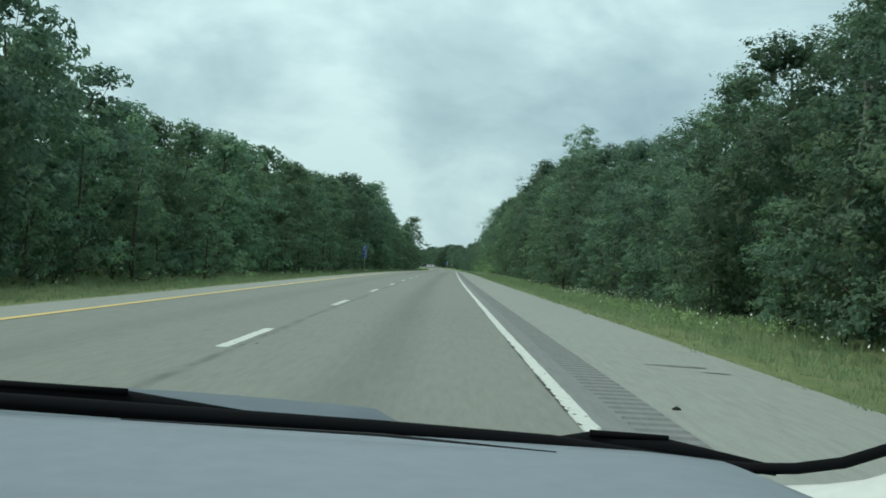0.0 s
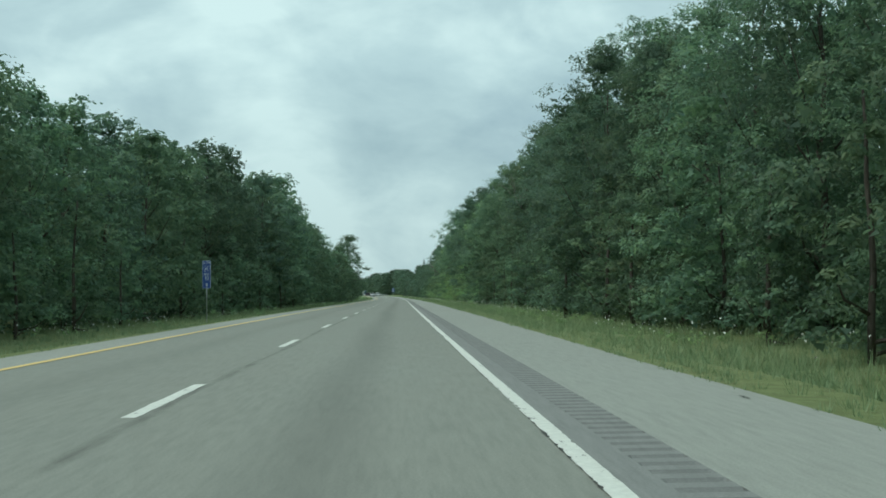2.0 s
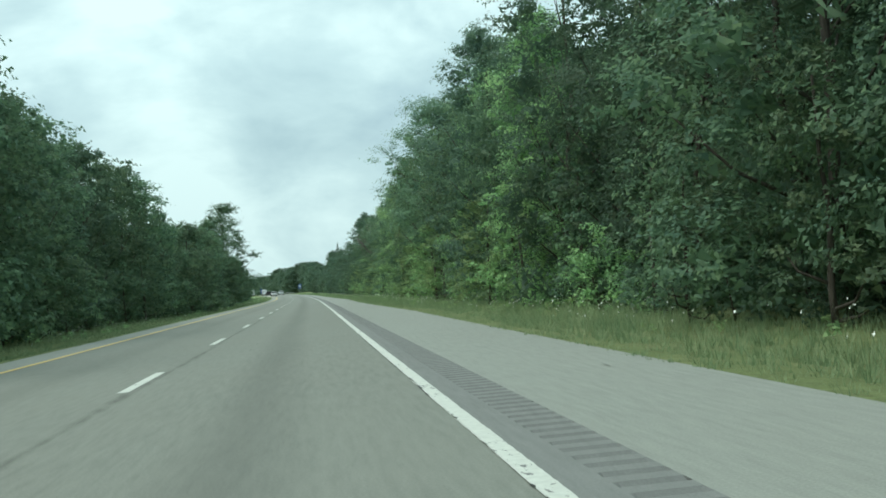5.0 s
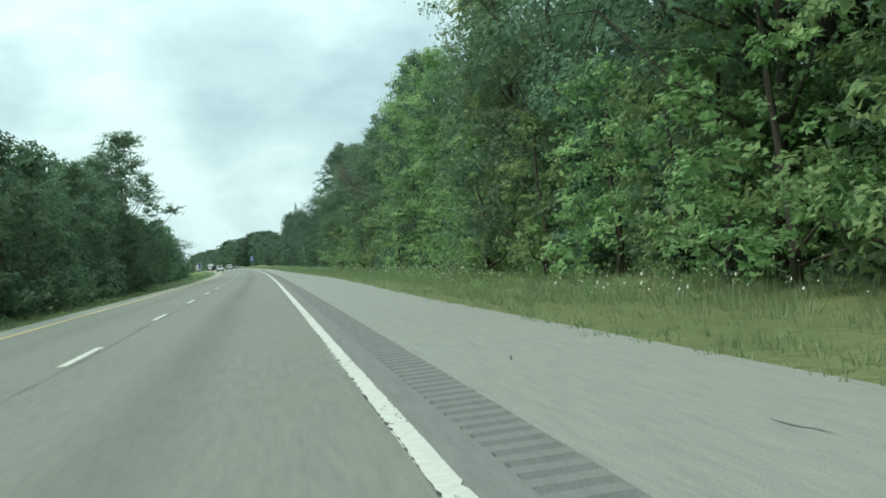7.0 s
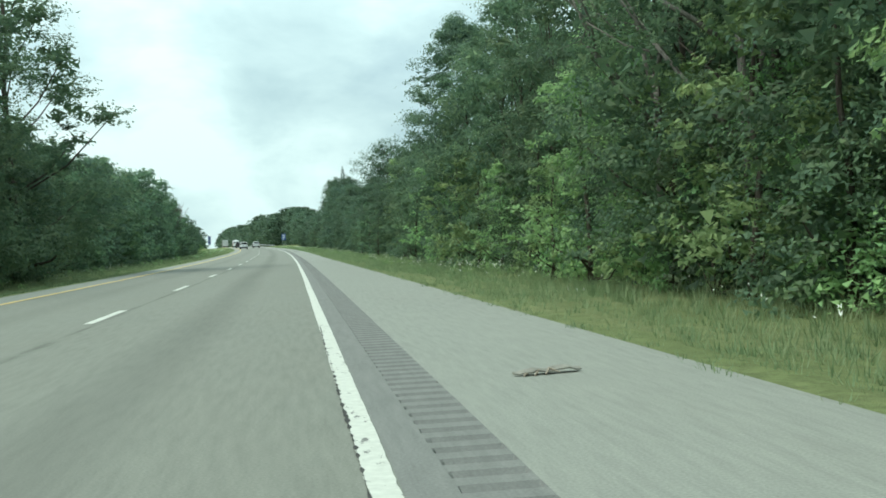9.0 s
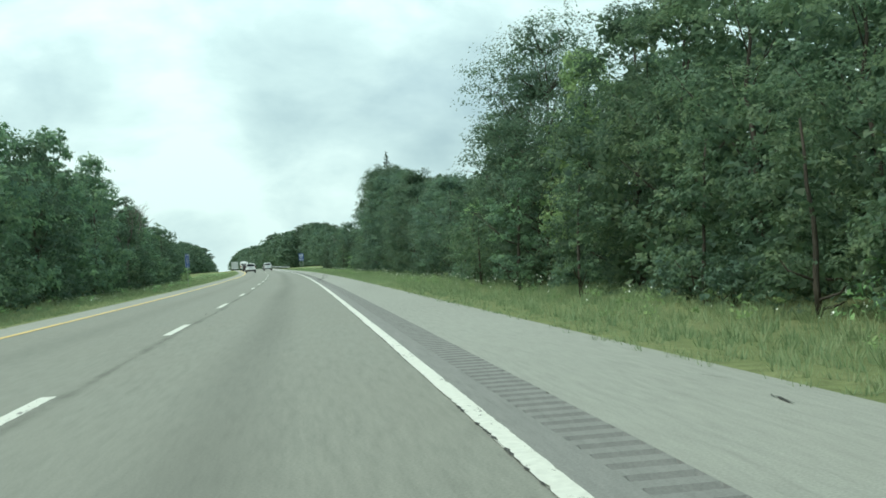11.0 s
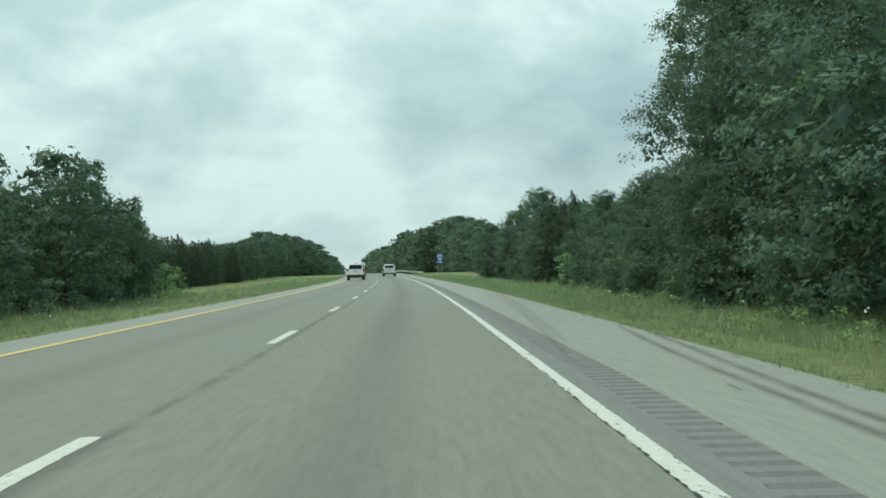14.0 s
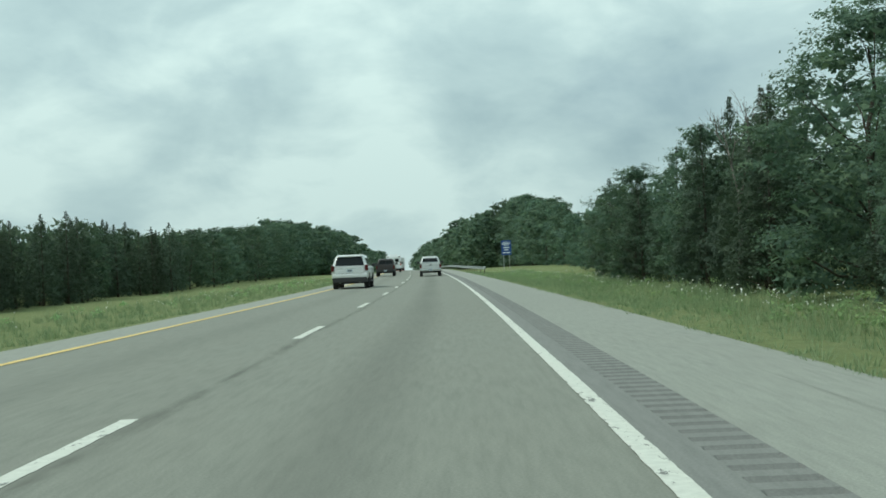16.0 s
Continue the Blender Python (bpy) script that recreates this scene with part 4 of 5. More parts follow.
# ---- verge grass and flowers ----
def build_grass():
    rng = np.random.default_rng(31)

    def zof(lat):
        return np.interp(lat, [-14, -10, -7.5, -6, -5.0, 6.45, 6.9, 7.6, 8.8, 10.5, 12.5], [-0.3, -0.35, -0.3, -0.12, -0.03, -0.02, -0.04, -0.12, -0.28, -0.38, -0.3]) - 0.03

    for nm, tufts, lo, hi, hmax in (("right", 25000, 6.42, 13.2, 0.34), ("left", 9500, -5.0, -13.0, 0.3)):
        # tufts of blades that lean outwards, short by the pavement and longer towards the woods
        per = 12
        ts = rng.uniform(-6, 600, tufts)
        u = rng.random(tufts) ** 1.25
        tl = lo + (hi - lo) * u
        tl = tl + (verge(ts) - 6.45 if lo > 0 else 0) * np.clip((10 - tl) / 3, 0, 1) + rng.normal(0, 0.05, tufts)
        clump = 0.5 + 0.5 * np.sin(ts * 0.31 + 2 * np.sin(tl * 1.3 + ts * 0.05)) * np.sin(tl * 2.1 + ts * 0.11)
        th = (0.1 + hmax * np.clip(u * 1.5, 0, 1) * (0.4 + 0.8 * clump)) * rng.uniform(0.7, 1.3, tufts)
        n = tufts * per
        j = np.repeat(np.arange(tufts), per)
        az = rng.uniform(0, 2 * math.pi, n)
        r = rng.random(n) ** 0.7 * (0.09 + 0.3 * th[j])
        ss, lat = ts[j] + np.sin(az) * r, tl[j] + np.cos(az) * r
        base = at(ss, lat, zof(lat))
        d = np.stack([np.cos(az), np.sin(az), 0 * az], 1)
        h = th[j] * rng.uniform(0.55, 1.2, n)
        w = (0.008 if nm == "right" else 0.011) * rng.uniform(0.7, 1.4, n)
        across = np.stack([-d[:, 1], d[:, 0], 0 * az], 1) * w[:, None]
        tip = base + d * (h * rng.uniform(0.2, 0.95, n))[:, None] + np.array([0, 0, 1]) * h[:, None]
        v = np.stack([base - across, base + across, tip], 1).reshape(-1, 3)
        tagged(new("grass", fast_mesh("grass", v, np.arange(3 * n).reshape(-1, 3), GRASS)), "long uneven green verge grass in tufts", "grass", "", "stuff")
        # leafy yellow-green weeds towards the woods
        k = 900 if nm == "right" else 350
        cen = rng.uniform(0, 590, 45)
        ss = np.where(rng.random(k) < 0.65, rng.choice(cen, k) + rng.normal(0, 2.0, k), rng.uniform(0, 590, k))
        lat = lo + (hi - lo) * rng.uniform(0.3, 0.98, k)
        c = at(ss, lat, zof(lat)) + np.stack([0 * ss, 0 * ss, rng.uniform(0.12, 0.5, k)], 1)
        v, f = leaf_cloud(c, rng.uniform(0.12, 0.36, k), 34, 0.05, rng)
        tagged(new("weeds", fast_mesh("weeds", v, f, LEAF_LIGHT)), "leafy yellow-green weeds among the verge grass", "weeds", "", "stuff")
        # white flower heads on stems
        m = 3000 if nm == "right" else 1400
        cen = rng.uniform(0, 590, 60)
        ss = np.concatenate([rng.choice(cen, m * 2 // 3) + rng.normal(0, 1.6, m * 2 // 3), rng.uniform(0, 590, m - m * 2 // 3)])
        lat = lo + (hi - lo) * rng.uniform(0.25, 0.85, m)
        hh = rng.uniform(0.35, 0.75, m) * (1.0 if nm == "right" else 0.8)
        base = at(ss, lat, zof(lat))
        r = rng.uniform(0.009, 0.024, m)
        ring = np.stack([np.cos(np.arange(6) * math.pi / 3), np.sin(np.arange(6) * math.pi / 3), 0 * np.arange(6)], 1)
        tilt = rng.normal(0, 0.02, (m, 6))
        v = base[:, None] + ring[None] * r[:, None, None] + np.stack([0 * tilt, 0 * tilt, hh[:, None] + tilt], 2)
        f = np.arange(6 * m).reshape(-1, 6)
        tagged(new("wildflower", fast_mesh("wildflower", v.reshape(-1, 3), f, FLOWER)), "white flat-topped wildflowers in the verge grass", "wildflowers", "", "stuff")
        st = np.stack([base - (0.006, 0, 0), base + (0.006, 0, 0), base + np.stack([0 * hh, 0 * hh, hh], 1)], 1).reshape(-1, 3)
        tagged(new("flower_stems", fast_mesh("flower_stems", st, np.arange(3 * m).reshape(-1, 3), GRASS)), "thin green stems of the wildflowers", "wildflowers", "", "stuff")


build_grass()


# ---- signs, guard rail, debris ----
SIGN_BLUE = plain("blue_sign_sheeting", (0.025, 0.07, 0.26), 0.4, vary=0.08)
SIGN_WHITE = plain("white_sign_sheeting", (0.8, 0.82, 0.82), 0.45, vary=0.04)
SIGN_RED = plain("red_sign_sheeting", (0.45, 0.05, 0.06), 0.45, vary=0.06)
GALV = plain("galvanised_steel", (0.42, 0.44, 0.45), 0.45, 0.7, vary=0.15)
OLD_RUBBER = plain("dusty_old_rubber", (0.25, 0.24, 0.21), 0.9, vary=0.3)
RUBBER = plain("black_rubber", (0.025, 0.025, 0.026), 0.8, vary=0.2)


def words(text, size, x, z, y, parent, name="lettering", material=None, wide=1.0):
    cu = bpy.data.curves.new(name, "FONT")
    cu.body, cu.size, cu.align_x, cu.align_y, cu.extrude = text, size, "CENTER", "CENTER", 0.002
    ob = bpy.data.objects.new(name, cu)
    scene.collection.objects.link(ob)
    me = bpy.data.meshes.new_from_object(ob.evaluated_get(bpy.context.evaluated_depsgraph_get()))
    bpy.data.objects.remove(ob)
    me.transform(Matrix.Translation((x, y, z)) @ Matrix.Rotation(radians(90), 4, "X") @ Matrix.Diagonal((wide, 1, 1, 1)))
    return part(name, me, material or SIGN_WHITE, parent)


def outline_plate(pts, y0, y1):
    bm = bmesh.new()
    fr = [bm.verts.new((x, y0, z)) for x, z in pts]
    bk = [bm.verts.new((x, y1, z)) for x, z in pts]
    bm.faces.new(fr)
    bm.faces.new(bk[::-1])
    for i in range(len(pts)):
        j = (i + 1) % len(pts)
        bm.faces.new((fr[j], fr[i], bk[i], bk[j]))
    bmesh.ops.recalc_face_normals(bm, faces=bm.faces)
    return bm


def rounded(x0, x1, z0, z1, r, n=4):
    pts = []
    for cx, cz, a0 in ((x1 - r, z1 - r, 0), (x0 + r, z1 - r, 90), (x0 + r, z0 + r, 180), (x1 - r, z0 + r, 270)):
        for k in range(n + 1):
            a = radians(a0 + 90 * k / n)
            pts.append((cx + r * math.cos(a), cz + r * math.sin(a)))
    return pts


def mile_marker(s, lat, tenth):
    t = thing("mile_marker", f"tall narrow blue mile marker sign reading SOUTH 81 MILE 33 {tenth}", "road sign", stand(s, lat, -0.3), "mile markers")
    w, z0, z1 = 0.21, 1.78, 3.15
    panel = part("sign_panel", outline_plate(rounded(-w, w, z0, z1, 0.03), 0, 0.004), SIGN_BLUE, t, "blue sign panel")
    for a, b, c, d in ((-w + 0.012, w - 0.012, z1 - 0.022, z1 - 0.012), (-w + 0.012, w - 0.012, z0 + 0.012, z0 + 0.022), (-w + 0.012, -w + 0.022, z0 + 0.012, z1 - 0.012), (w - 0.022, w - 0.012, z0 + 0.012, z1 - 0.012)):
        part("border_line", soft_box(a, b, -0.003, -0.0005, c, d, 0), SIGN_WHITE, panel)
    words("SOUTH", 0.15, 0, 3.04, -0.003, panel, wide=0.72)
    words("81", 0.15, 0, 2.74, -0.006, panel)
    sh = [(-0.13, 2.80), (-0.12, 2.87), (-0.05, 2.85), (0, 2.88), (0.05, 2.85), (0.12, 2.87), (0.13, 2.80), (0.12, 2.70), (0.07, 2.62), (0, 2.59), (-0.07, 2.62), (-0.12, 2.70)]
    part("shield_rim", outline_plate([(x * 1.06, 2.735 + (z - 2.735) * 1.06) for x, z in sh], -0.002, -0.0003), SIGN_WHITE, panel)
    part("shield", outline_plate(sh, -0.004, -0.0021), SIGN_BLUE, panel)
    words("MILE", 0.14, 0, 2.46, -0.003, panel, wide=0.8)
    words("33", 0.21, 0, 2.27, -0.003, panel)
    words(str(tenth), 0.19, 0, 1.95, -0.003, panel)
    tv, tf = joined([tube([(0, 0.03, 0), (0, 0.03, 3.0)], [0.028, 0.028], 8)])
    part("post", mesh_of("post", tv, tf, GALV, True), None, t, "grey steel sign post")
    for z in (1.95, 2.95):
        part("bolt", soft_box(-0.012, 0.012, -0.008, 0.0, z - 0.012 - 0.07, z + 0.012 - 0.07, 0.003), GALV, t)


mile_marker(113.0, -6.9, 8)
mile_marker(437.2, -7.75, 6)


def services_sign():
    t = thing("services_sign", "blue roadside services sign with a white oval emblem on two posts", "road sign", stand(628, 14.1, -0.35))
    panel = part("sign_panel", outline_plate(rounded(-0.72, 0.72, 2.2, 4.35, 0.06), 0, 0.006), SIGN_BLUE, t, "blue sign panel")
    oval = [(0.55 * math.cos(a * math.pi / 12), 3.85 + 0.3 * math.sin(a * math.pi / 12)) for a in range(24)]
    part("emblem", outline_plate(oval, -0.004, -0.001), SIGN_WHITE, panel, "white oval emblem")
    part("emblem_core", outline_plate([(x * 0.84, 3.85 + (z - 3.85) * 0.8) for x, z in oval], -0.006, -0.0042), SIGN_BLUE, panel)
    for k in range(3):
        part("emblem_mark", soft_box(-0.32 + 0.22 * k, -0.16 + 0.22 * k, -0.009, -0.0062, 3.74, 3.96, 0.0), SIGN_WHITE, panel)
    for z, w, n in ((3.3, 0.45, 1), (2.95, 0.3, 1), (2.55, 0.24, 2)):
        for k in range(n):
            x = 0 if n == 1 else (-0.3 + 0.6 * k)
            part("text_bar", soft_box(x - w, x + w, -0.004, -0.001, z - 0.07, z + 0.07, 0), SIGN_WHITE, panel)
    for x in (-0.42, 0.42):
        part("post", soft_box(x - 0.04, x + 0.04, 0.008, 0.09, 0, 4.2, 0.008), GALV, t, "grey steel sign post")
    for x in (-0.42, 0.42):
        for z in (2.6, 4.0):
            part("bolt", soft_box(x - 0.015, x + 0.015, -0.006, 0, z - 0.015, z + 0.015, 0.002), GALV, t)


services_sign()


def guard_rail():
    t = thing("guard_rail", "long galvanised steel guard rail on posts beside the shoulder", "guard rail")
    prof = [(y, z - 0.16) for y, z in ((0, 0.48), (0.05, 0.50), (0.08, 0.535), (0.05, 0.57), (0.0, 0.60), (0.0, 0.64), (0.05, 0.67), (0.08, 0.705), (0.05, 0.74), (0, 0.76), (-0.008, 0.76), (-0.008, 0.48))]
    ss = np.concatenate([[588.0, 588.6, 590], np.arange(592, 720, 4.0)])
    lat0 = np.interp(ss, [588, 596, 620, 720], [7.85, 7.45, 7.2, 7.0])
    v, f, uv = ribbon(ss, lat0[:, None] - np.array([p[0] for p in prof])[None], np.array([p[1] for p in prof]))
    part("rail", mesh_of("rail", v, f, GALV, True), None, t, "ribbed steel rail")
    for s in np.arange(589, 718, 1.905 * 2):
        la = float(np.interp(s, ss, lat0)) + 0.09
        bm = soft_box(-0.04, 0.04, -0.05, 0.05, -0.5, 0.6, 0.006, 1)
        bmesh.ops.transform(bm, matrix=stand(s, la), verts=bm.verts)
        part("post", bm, BARK, t, "weathered wooden post")
    e = at(588.0, 7.85, 0.46)
    v, f = tube([e - Vector((0, 0.05, 0.16)), e - Vector((0, 0.09, 0)), e + Vector((0, -0.05, 0.16))], [0.07, 0.1, 0.07], 8)
    part("end_shoe", mesh_of("end_shoe", v, f, GALV, True), None, t, "rounded steel end piece")


guard_rail()


def tyre_shred(s, lat, size, turn):
    rng = np.random.default_rng(int(s))
    t = thing("tyre_shred", "torn black tyre scrap lying on the shoulder", "debris", stand(s, lat, 0.0, turn, size))
    n = 14
    u = np.linspace(-0.5, 0.5, n)
    z = 0.02 + 0.06 * np.abs(np.sin(u * 7)) * rng.uniform(0.4, 1, n)
    w = 0.13 * np.cos(u * 2.6) * rng.uniform(0.6, 1.1, n)
    v = np.concatenate([np.stack([u, -w, z], 1), np.stack([u, w, z + 0.02], 1), np.stack([u, w, z + 0.001 - 0.02], 1), np.stack([u, -w, z - 0.02], 1)])
    f = []
    for a, b in ((0, 1), (1, 2), (2, 3), (3, 0)):
        f += [(a * n + i, b * n + i, b * n + i + 1, a * n + i + 1) for i in range(n - 1)]
    f += [(0, n, 2 * n, 3 * n), (n - 1, 4 * n - 1, 3 * n - 1, 2 * n - 1)]
    part("tread", mesh_of("tread", v, f, OLD_RUBBER), None, t)
    pale = plain("pale_torn_fabric", (0.36, 0.3, 0.24), 0.9)
    for k in range(3):
        x = -0.42 + 0.16 * k
        vv, ff = tube([(x, -0.16, 0.015), (x + 0.1, -0.05, 0.03 + 0.02 * k), (x + 0.24, 0.1 - 0.1 * k, 0.012)], [0.012, 0.02, 0.006], 5)
        part("torn_cord", mesh_of("torn_cord", vv, ff, pale), None, t, "pale torn cord")


tyre_shred(283.2, 5.37, 0.62, 12)
for s, lat, k in ((8.2, 4.62, 0.0), (66.3, 5.5, 1.9)):
    o = thing("road_debris", "small dark scrap lying on the shoulder", "debris", stand(s, lat, 0, k * 57, 0.6), "shoulder scraps")
    vv, ff = tube([(-0.07, 0, 0.012), (0, 0.02, 0.03), (0.06, -0.01, 0.01)], [0.01, 0.03, 0.008], 6)
    part("scrap", mesh_of("scrap", vv, ff, RUBBER, True), None, o)

# ---- vehicles ----
CAR_WHITE = plain("white_car_paint", (0.74, 0.76, 0.77), 0.28, vary=0.03, coat=0.6)
CAR_SILVER = plain("silver_car_paint", (0.58, 0.60, 0.60), 0.32, 0.25, vary=0.04, coat=0.5)
CAR_DARK = plain("dark_maroon_car_paint", (0.035, 0.026, 0.028), 0.35, vary=0.1, coat=0.5)
TRIM = plain("black_plastic_trim", (0.03, 0.031, 0.033), 0.6, vary=0.15)
CHROME = plain("chrome", (0.75, 0.76, 0.78), 0.15, 1.0, vary=0.05)
ALLOY = plain("grey_alloy", (0.5, 0.51, 0.52), 0.35, 0.8, vary=0.08)
TAIL = plain("dark_red_lens", (0.10, 0.012, 0.014), 0.15, vary=0.1, coat=0.8)
DIM = plain("underbody_black", (0.018, 0.018, 0.018), 0.85, vary=0.2)
ORANGE = plain("orange_red_stripe", (0.55, 0.12, 0.05), 0.4, vary=0.06)
PLATE = plain("plate_blue_white", (0.45, 0.52, 0.58), 0.5, vary=0.08)


def car_glass():
    m, nt, b = mat("tinted_car_glass")
    b.inputs["Base Color"].default_value = (0.012, 0.015, 0.017, 1)
    b.inputs["Roughness"].default_value = 0.06
    b.inputs["Specular IOR Level"].default_value = 0.25
    return m


GLASS = car_glass()


def loft_z(rings, n=6):
    """Rounded-rectangle rings stacked in z: (z, half width, y0, y1, corner radius)."""
    bm = bmesh.new()
    rows = []
    for z, hw, y0, y1, r in rings:
        rows.append([bm.verts.new((x, y, z)) for x, y in rounded(-hw, hw, y0, y1, min(r, hw * 0.95, (y1 - y0) * 0.48), n)])
    for a, b in zip(rows, rows[1:]):
        for i in range(len(a)):
            j = (i + 1) % len(a)
            bm.faces.new((a[i], a[j], b[j], b[i]))
    bm.faces.new(rows[0][::-1])
    bm.faces.new(rows[-1])
    for f in bm.faces:
        f.smooth = len(f.verts) == 4
    bmesh.ops.recalc_face_normals(bm, faces=bm.faces)
    return bm


def slab(corners, thick):
    """A thin panel over four corners, pushed out along its normal."""
    a, b, c, d = (Vector(p) for p in corners)
    n = (b - a).cross(d - a).normalized() * thick
    bm = bmesh.new()
    lo = [bm.verts.new(p) for p in (a, b, c, d)]
    hi = [bm.verts.new(p + n) for p in (a, b, c, d)]
    bm.faces.new(hi)
    bm.faces.new(lo[::-1])
    for i in range(4):
        j = (i + 1) % 4
        bm.faces.new((lo[i], lo[j], hi[j], hi[i]))
    bmesh.ops.recalc_face_normals(bm, faces=bm.faces)
    bmesh.ops.bevel(bm, geom=bm.edges[:], offset=abs(thick) * 0.35, segments=1, affect="EDGES")
    return bm


def wheel(parent, x, y, r, w):
    def ring(rad, wid, seg=28, inner=0.6):
        bm = bmesh.new()
        prof = [(inner * rad, -wid / 2), (rad * 0.93, -wid / 2), (rad, -wid * 0.36), (rad, wid * 0.36), (rad * 0.93, wid / 2), (inner * rad, wid / 2)]
        rows = [[bm.verts.new((h, q * math.cos(2 * math.pi * k / seg), q * math.sin(2 * math.pi * k / seg))) for q, h in prof] for k in range(seg)]
        for k in range(seg):
            a, b = rows[k], rows[(k + 1) % seg]
            for i in range(len(prof)):
                j = (i + 1) % len(prof)
                bm.faces.new((a[i], a[j], b[j], b[i]))
        bmesh.ops.recalc_face_normals(bm, faces=bm.faces)
        return bm
    t = part("wheel", ring(r, w), RUBBER, parent, "black tyre wheel")
    t.location = (x, y, r)
    rim = bmesh.new()
    bmesh.ops.create_cone(rim, cap_ends=True, segments=24, radius1=r * 0.6, radius2=r * 0.6, depth=w * 0.5)
    bmesh.ops.rotate(rim, matrix=Matrix.Rotation(radians(90), 3, "Y"), verts=rim.verts)
    part("rim", rim, DIM, t)
    side = math.copysign(w * 0.3, x)
    for k in range(6):
        sp = soft_box(-0.02, 0.02, -r * 0.07, r * 0.07, 0.02, r * 0.58, 0.01, 1)
        bmesh.ops.rotate(sp, matrix=Matrix.Rotation(radians(60 * k), 3, "X"), verts=sp.verts)
        bmesh.ops.translate(sp, vec=(side, 0, 0), verts=sp.verts)
        part("spoke", sp, ALLOY, t)


def plate_on(parent, x, y, z):
    p = part("number_plate", soft_box(x - 0.155, x + 0.155, y - 0.012, y, z - 0.08, z + 0.08, 0.004, 1), PLATE, parent, "pale number plate")
    part("plate_bar", soft_box(x - 0.11, x + 0.11, y - 0.015, y - 0.0125, z - 0.03, z + 0.03, 0), TRIM, p)


def white_suv(s, lat):
    t = thing("suv", "large white SUV with black lower bumper and dark rear window", "car", stand(s, lat))
    part("body", loft_z([(0.50, 0.93, 0.12, 5.25, 0.2), (0.62, 1.0, 0.02, 5.33, 0.25), (0.85, 1.025, 0.0, 5.34, 0.28), (1.05, 1.02, 0.03, 5.3, 0.28), (1.17, 0.99, 0.05, 5.22, 0.3), (1.21, 0.96, 0.07, 5.0, 0.4)]), CAR_WHITE, t, "white painted body")
    part("cabin", loft_z([(1.19, 0.965, 0.07, 4.0, 0.16), (1.30, 0.95, 0.09, 3.86, 0.16), (1.72, 0.80, 0.26, 3.2, 0.18), (1.83, 0.75, 0.34, 3.0, 0.2), (1.875, 0.66, 0.46, 2.85, 0.2)]), CAR_WHITE, t, "white cabin with roof")
    part("rear_window", slab([(-0.80, 0.085, 1.27), (0.80, 0.085, 1.27), (0.68, 0.262, 1.74), (-0.68, 0.262, 1.74)], 0.02), GLASS, t, "dark tinted rear window")
    part("spoiler", soft_box(-0.72, 0.72, 0.14, 0.42, 1.765, 1.815, 0.02), CAR_WHITE, t)
    for sx in (-1, 1):
        for y0, y1 in ((0.42, 1.25), (1.36, 2.30), (2.40, 3.25)):
            top = min(y1, 2.95)
            c = [(sx * 0.952, y0, 1.30), (sx * 0.952, y1, 1.30), (sx * 0.812, top - 0.02, 1.69), (sx * 0.812, max(y0, 0.5), 1.69)]
            part("side_window", slab(c if sx > 0 else c[::-1], 0.015), GLASS, t, "dark side window")
        part("tail_light", soft_box(sx * 0.93 - 0.085, sx * 0.93 + 0.085, -0.02, 0.24, 0.98, 1.30, 0.03), TAIL, t, "dark red tail light")
        part("roof_rail", soft_box(sx * 0.70 - 0.02, sx * 0.70 + 0.02, 0.6, 2.8, 1.86, 1.92, 0.015), CHROME, t)
        part("side_mirror", soft_box(sx * 1.12 - 0.11, sx * 1.12 + 0.11, 3.35, 3.5, 1.18, 1.36, 0.04), TRIM, t, "black side mirror")
        part("running_board", soft_box(sx * 0.97 - 0.08, sx * 0.97 + 0.08, 1.35, 3.5, 0.36, 0.42, 0.02), TRIM, t)
        for y in (1.0, 4.2):
            part("wheel_arch", soft_box(sx * 0.985 - 0.05, sx * 0.985 + 0.05, y - 0.46, y + 0.46, 0.5, 0.86, 0.05), TRIM, t)
            wheel(t, sx * 0.87, y, 0.40, 0.29)
        part("exhaust_tip", soft_box(sx * 0.55 - 0.07, sx * 0.55 + 0.07, -0.02, 0.2, 0.34, 0.40, 0.02), CHROME, t)
        part("door_handle", soft_box(sx * 1.025 - 0.015, sx * 1.025 + 0.015, 1.95, 2.15, 1.02, 1.06, 0.01), CAR_WHITE, t)
    part("bumper", soft_box(-0.97, 0.97, -0.05, 0.3, 0.62, 0.84, 0.06), CAR_WHITE, t, "white bumper top")
    part("lower_bumper", soft_box(-0.95, 0.95, -0.03, 0.4, 0.36, 0.625, 0.05), TRIM, t, "black lower bumper")
    part("chrome_strip", soft_box(-0.72, 0.72, -0.015, 0.06, 1.10, 1.135, 0.01), CHROME, t)
    part("tailgate_seam", soft_box(-0.80, 0.80, -0.006, 0.05, 0.846, 0.858, 0), TRIM, t)
    part("tailgate", soft_box(-0.80, 0.80, -0.012, 0.05, 0.862, 1.24, 0.012), CAR_WHITE, t)
    part("underbody", soft_box(-0.75, 0.75, 0.3, 5.0, 0.28, 0.55, 0.03), DIM, t)
    plate_on(t, 0, -0.013, 1.0)
    return t


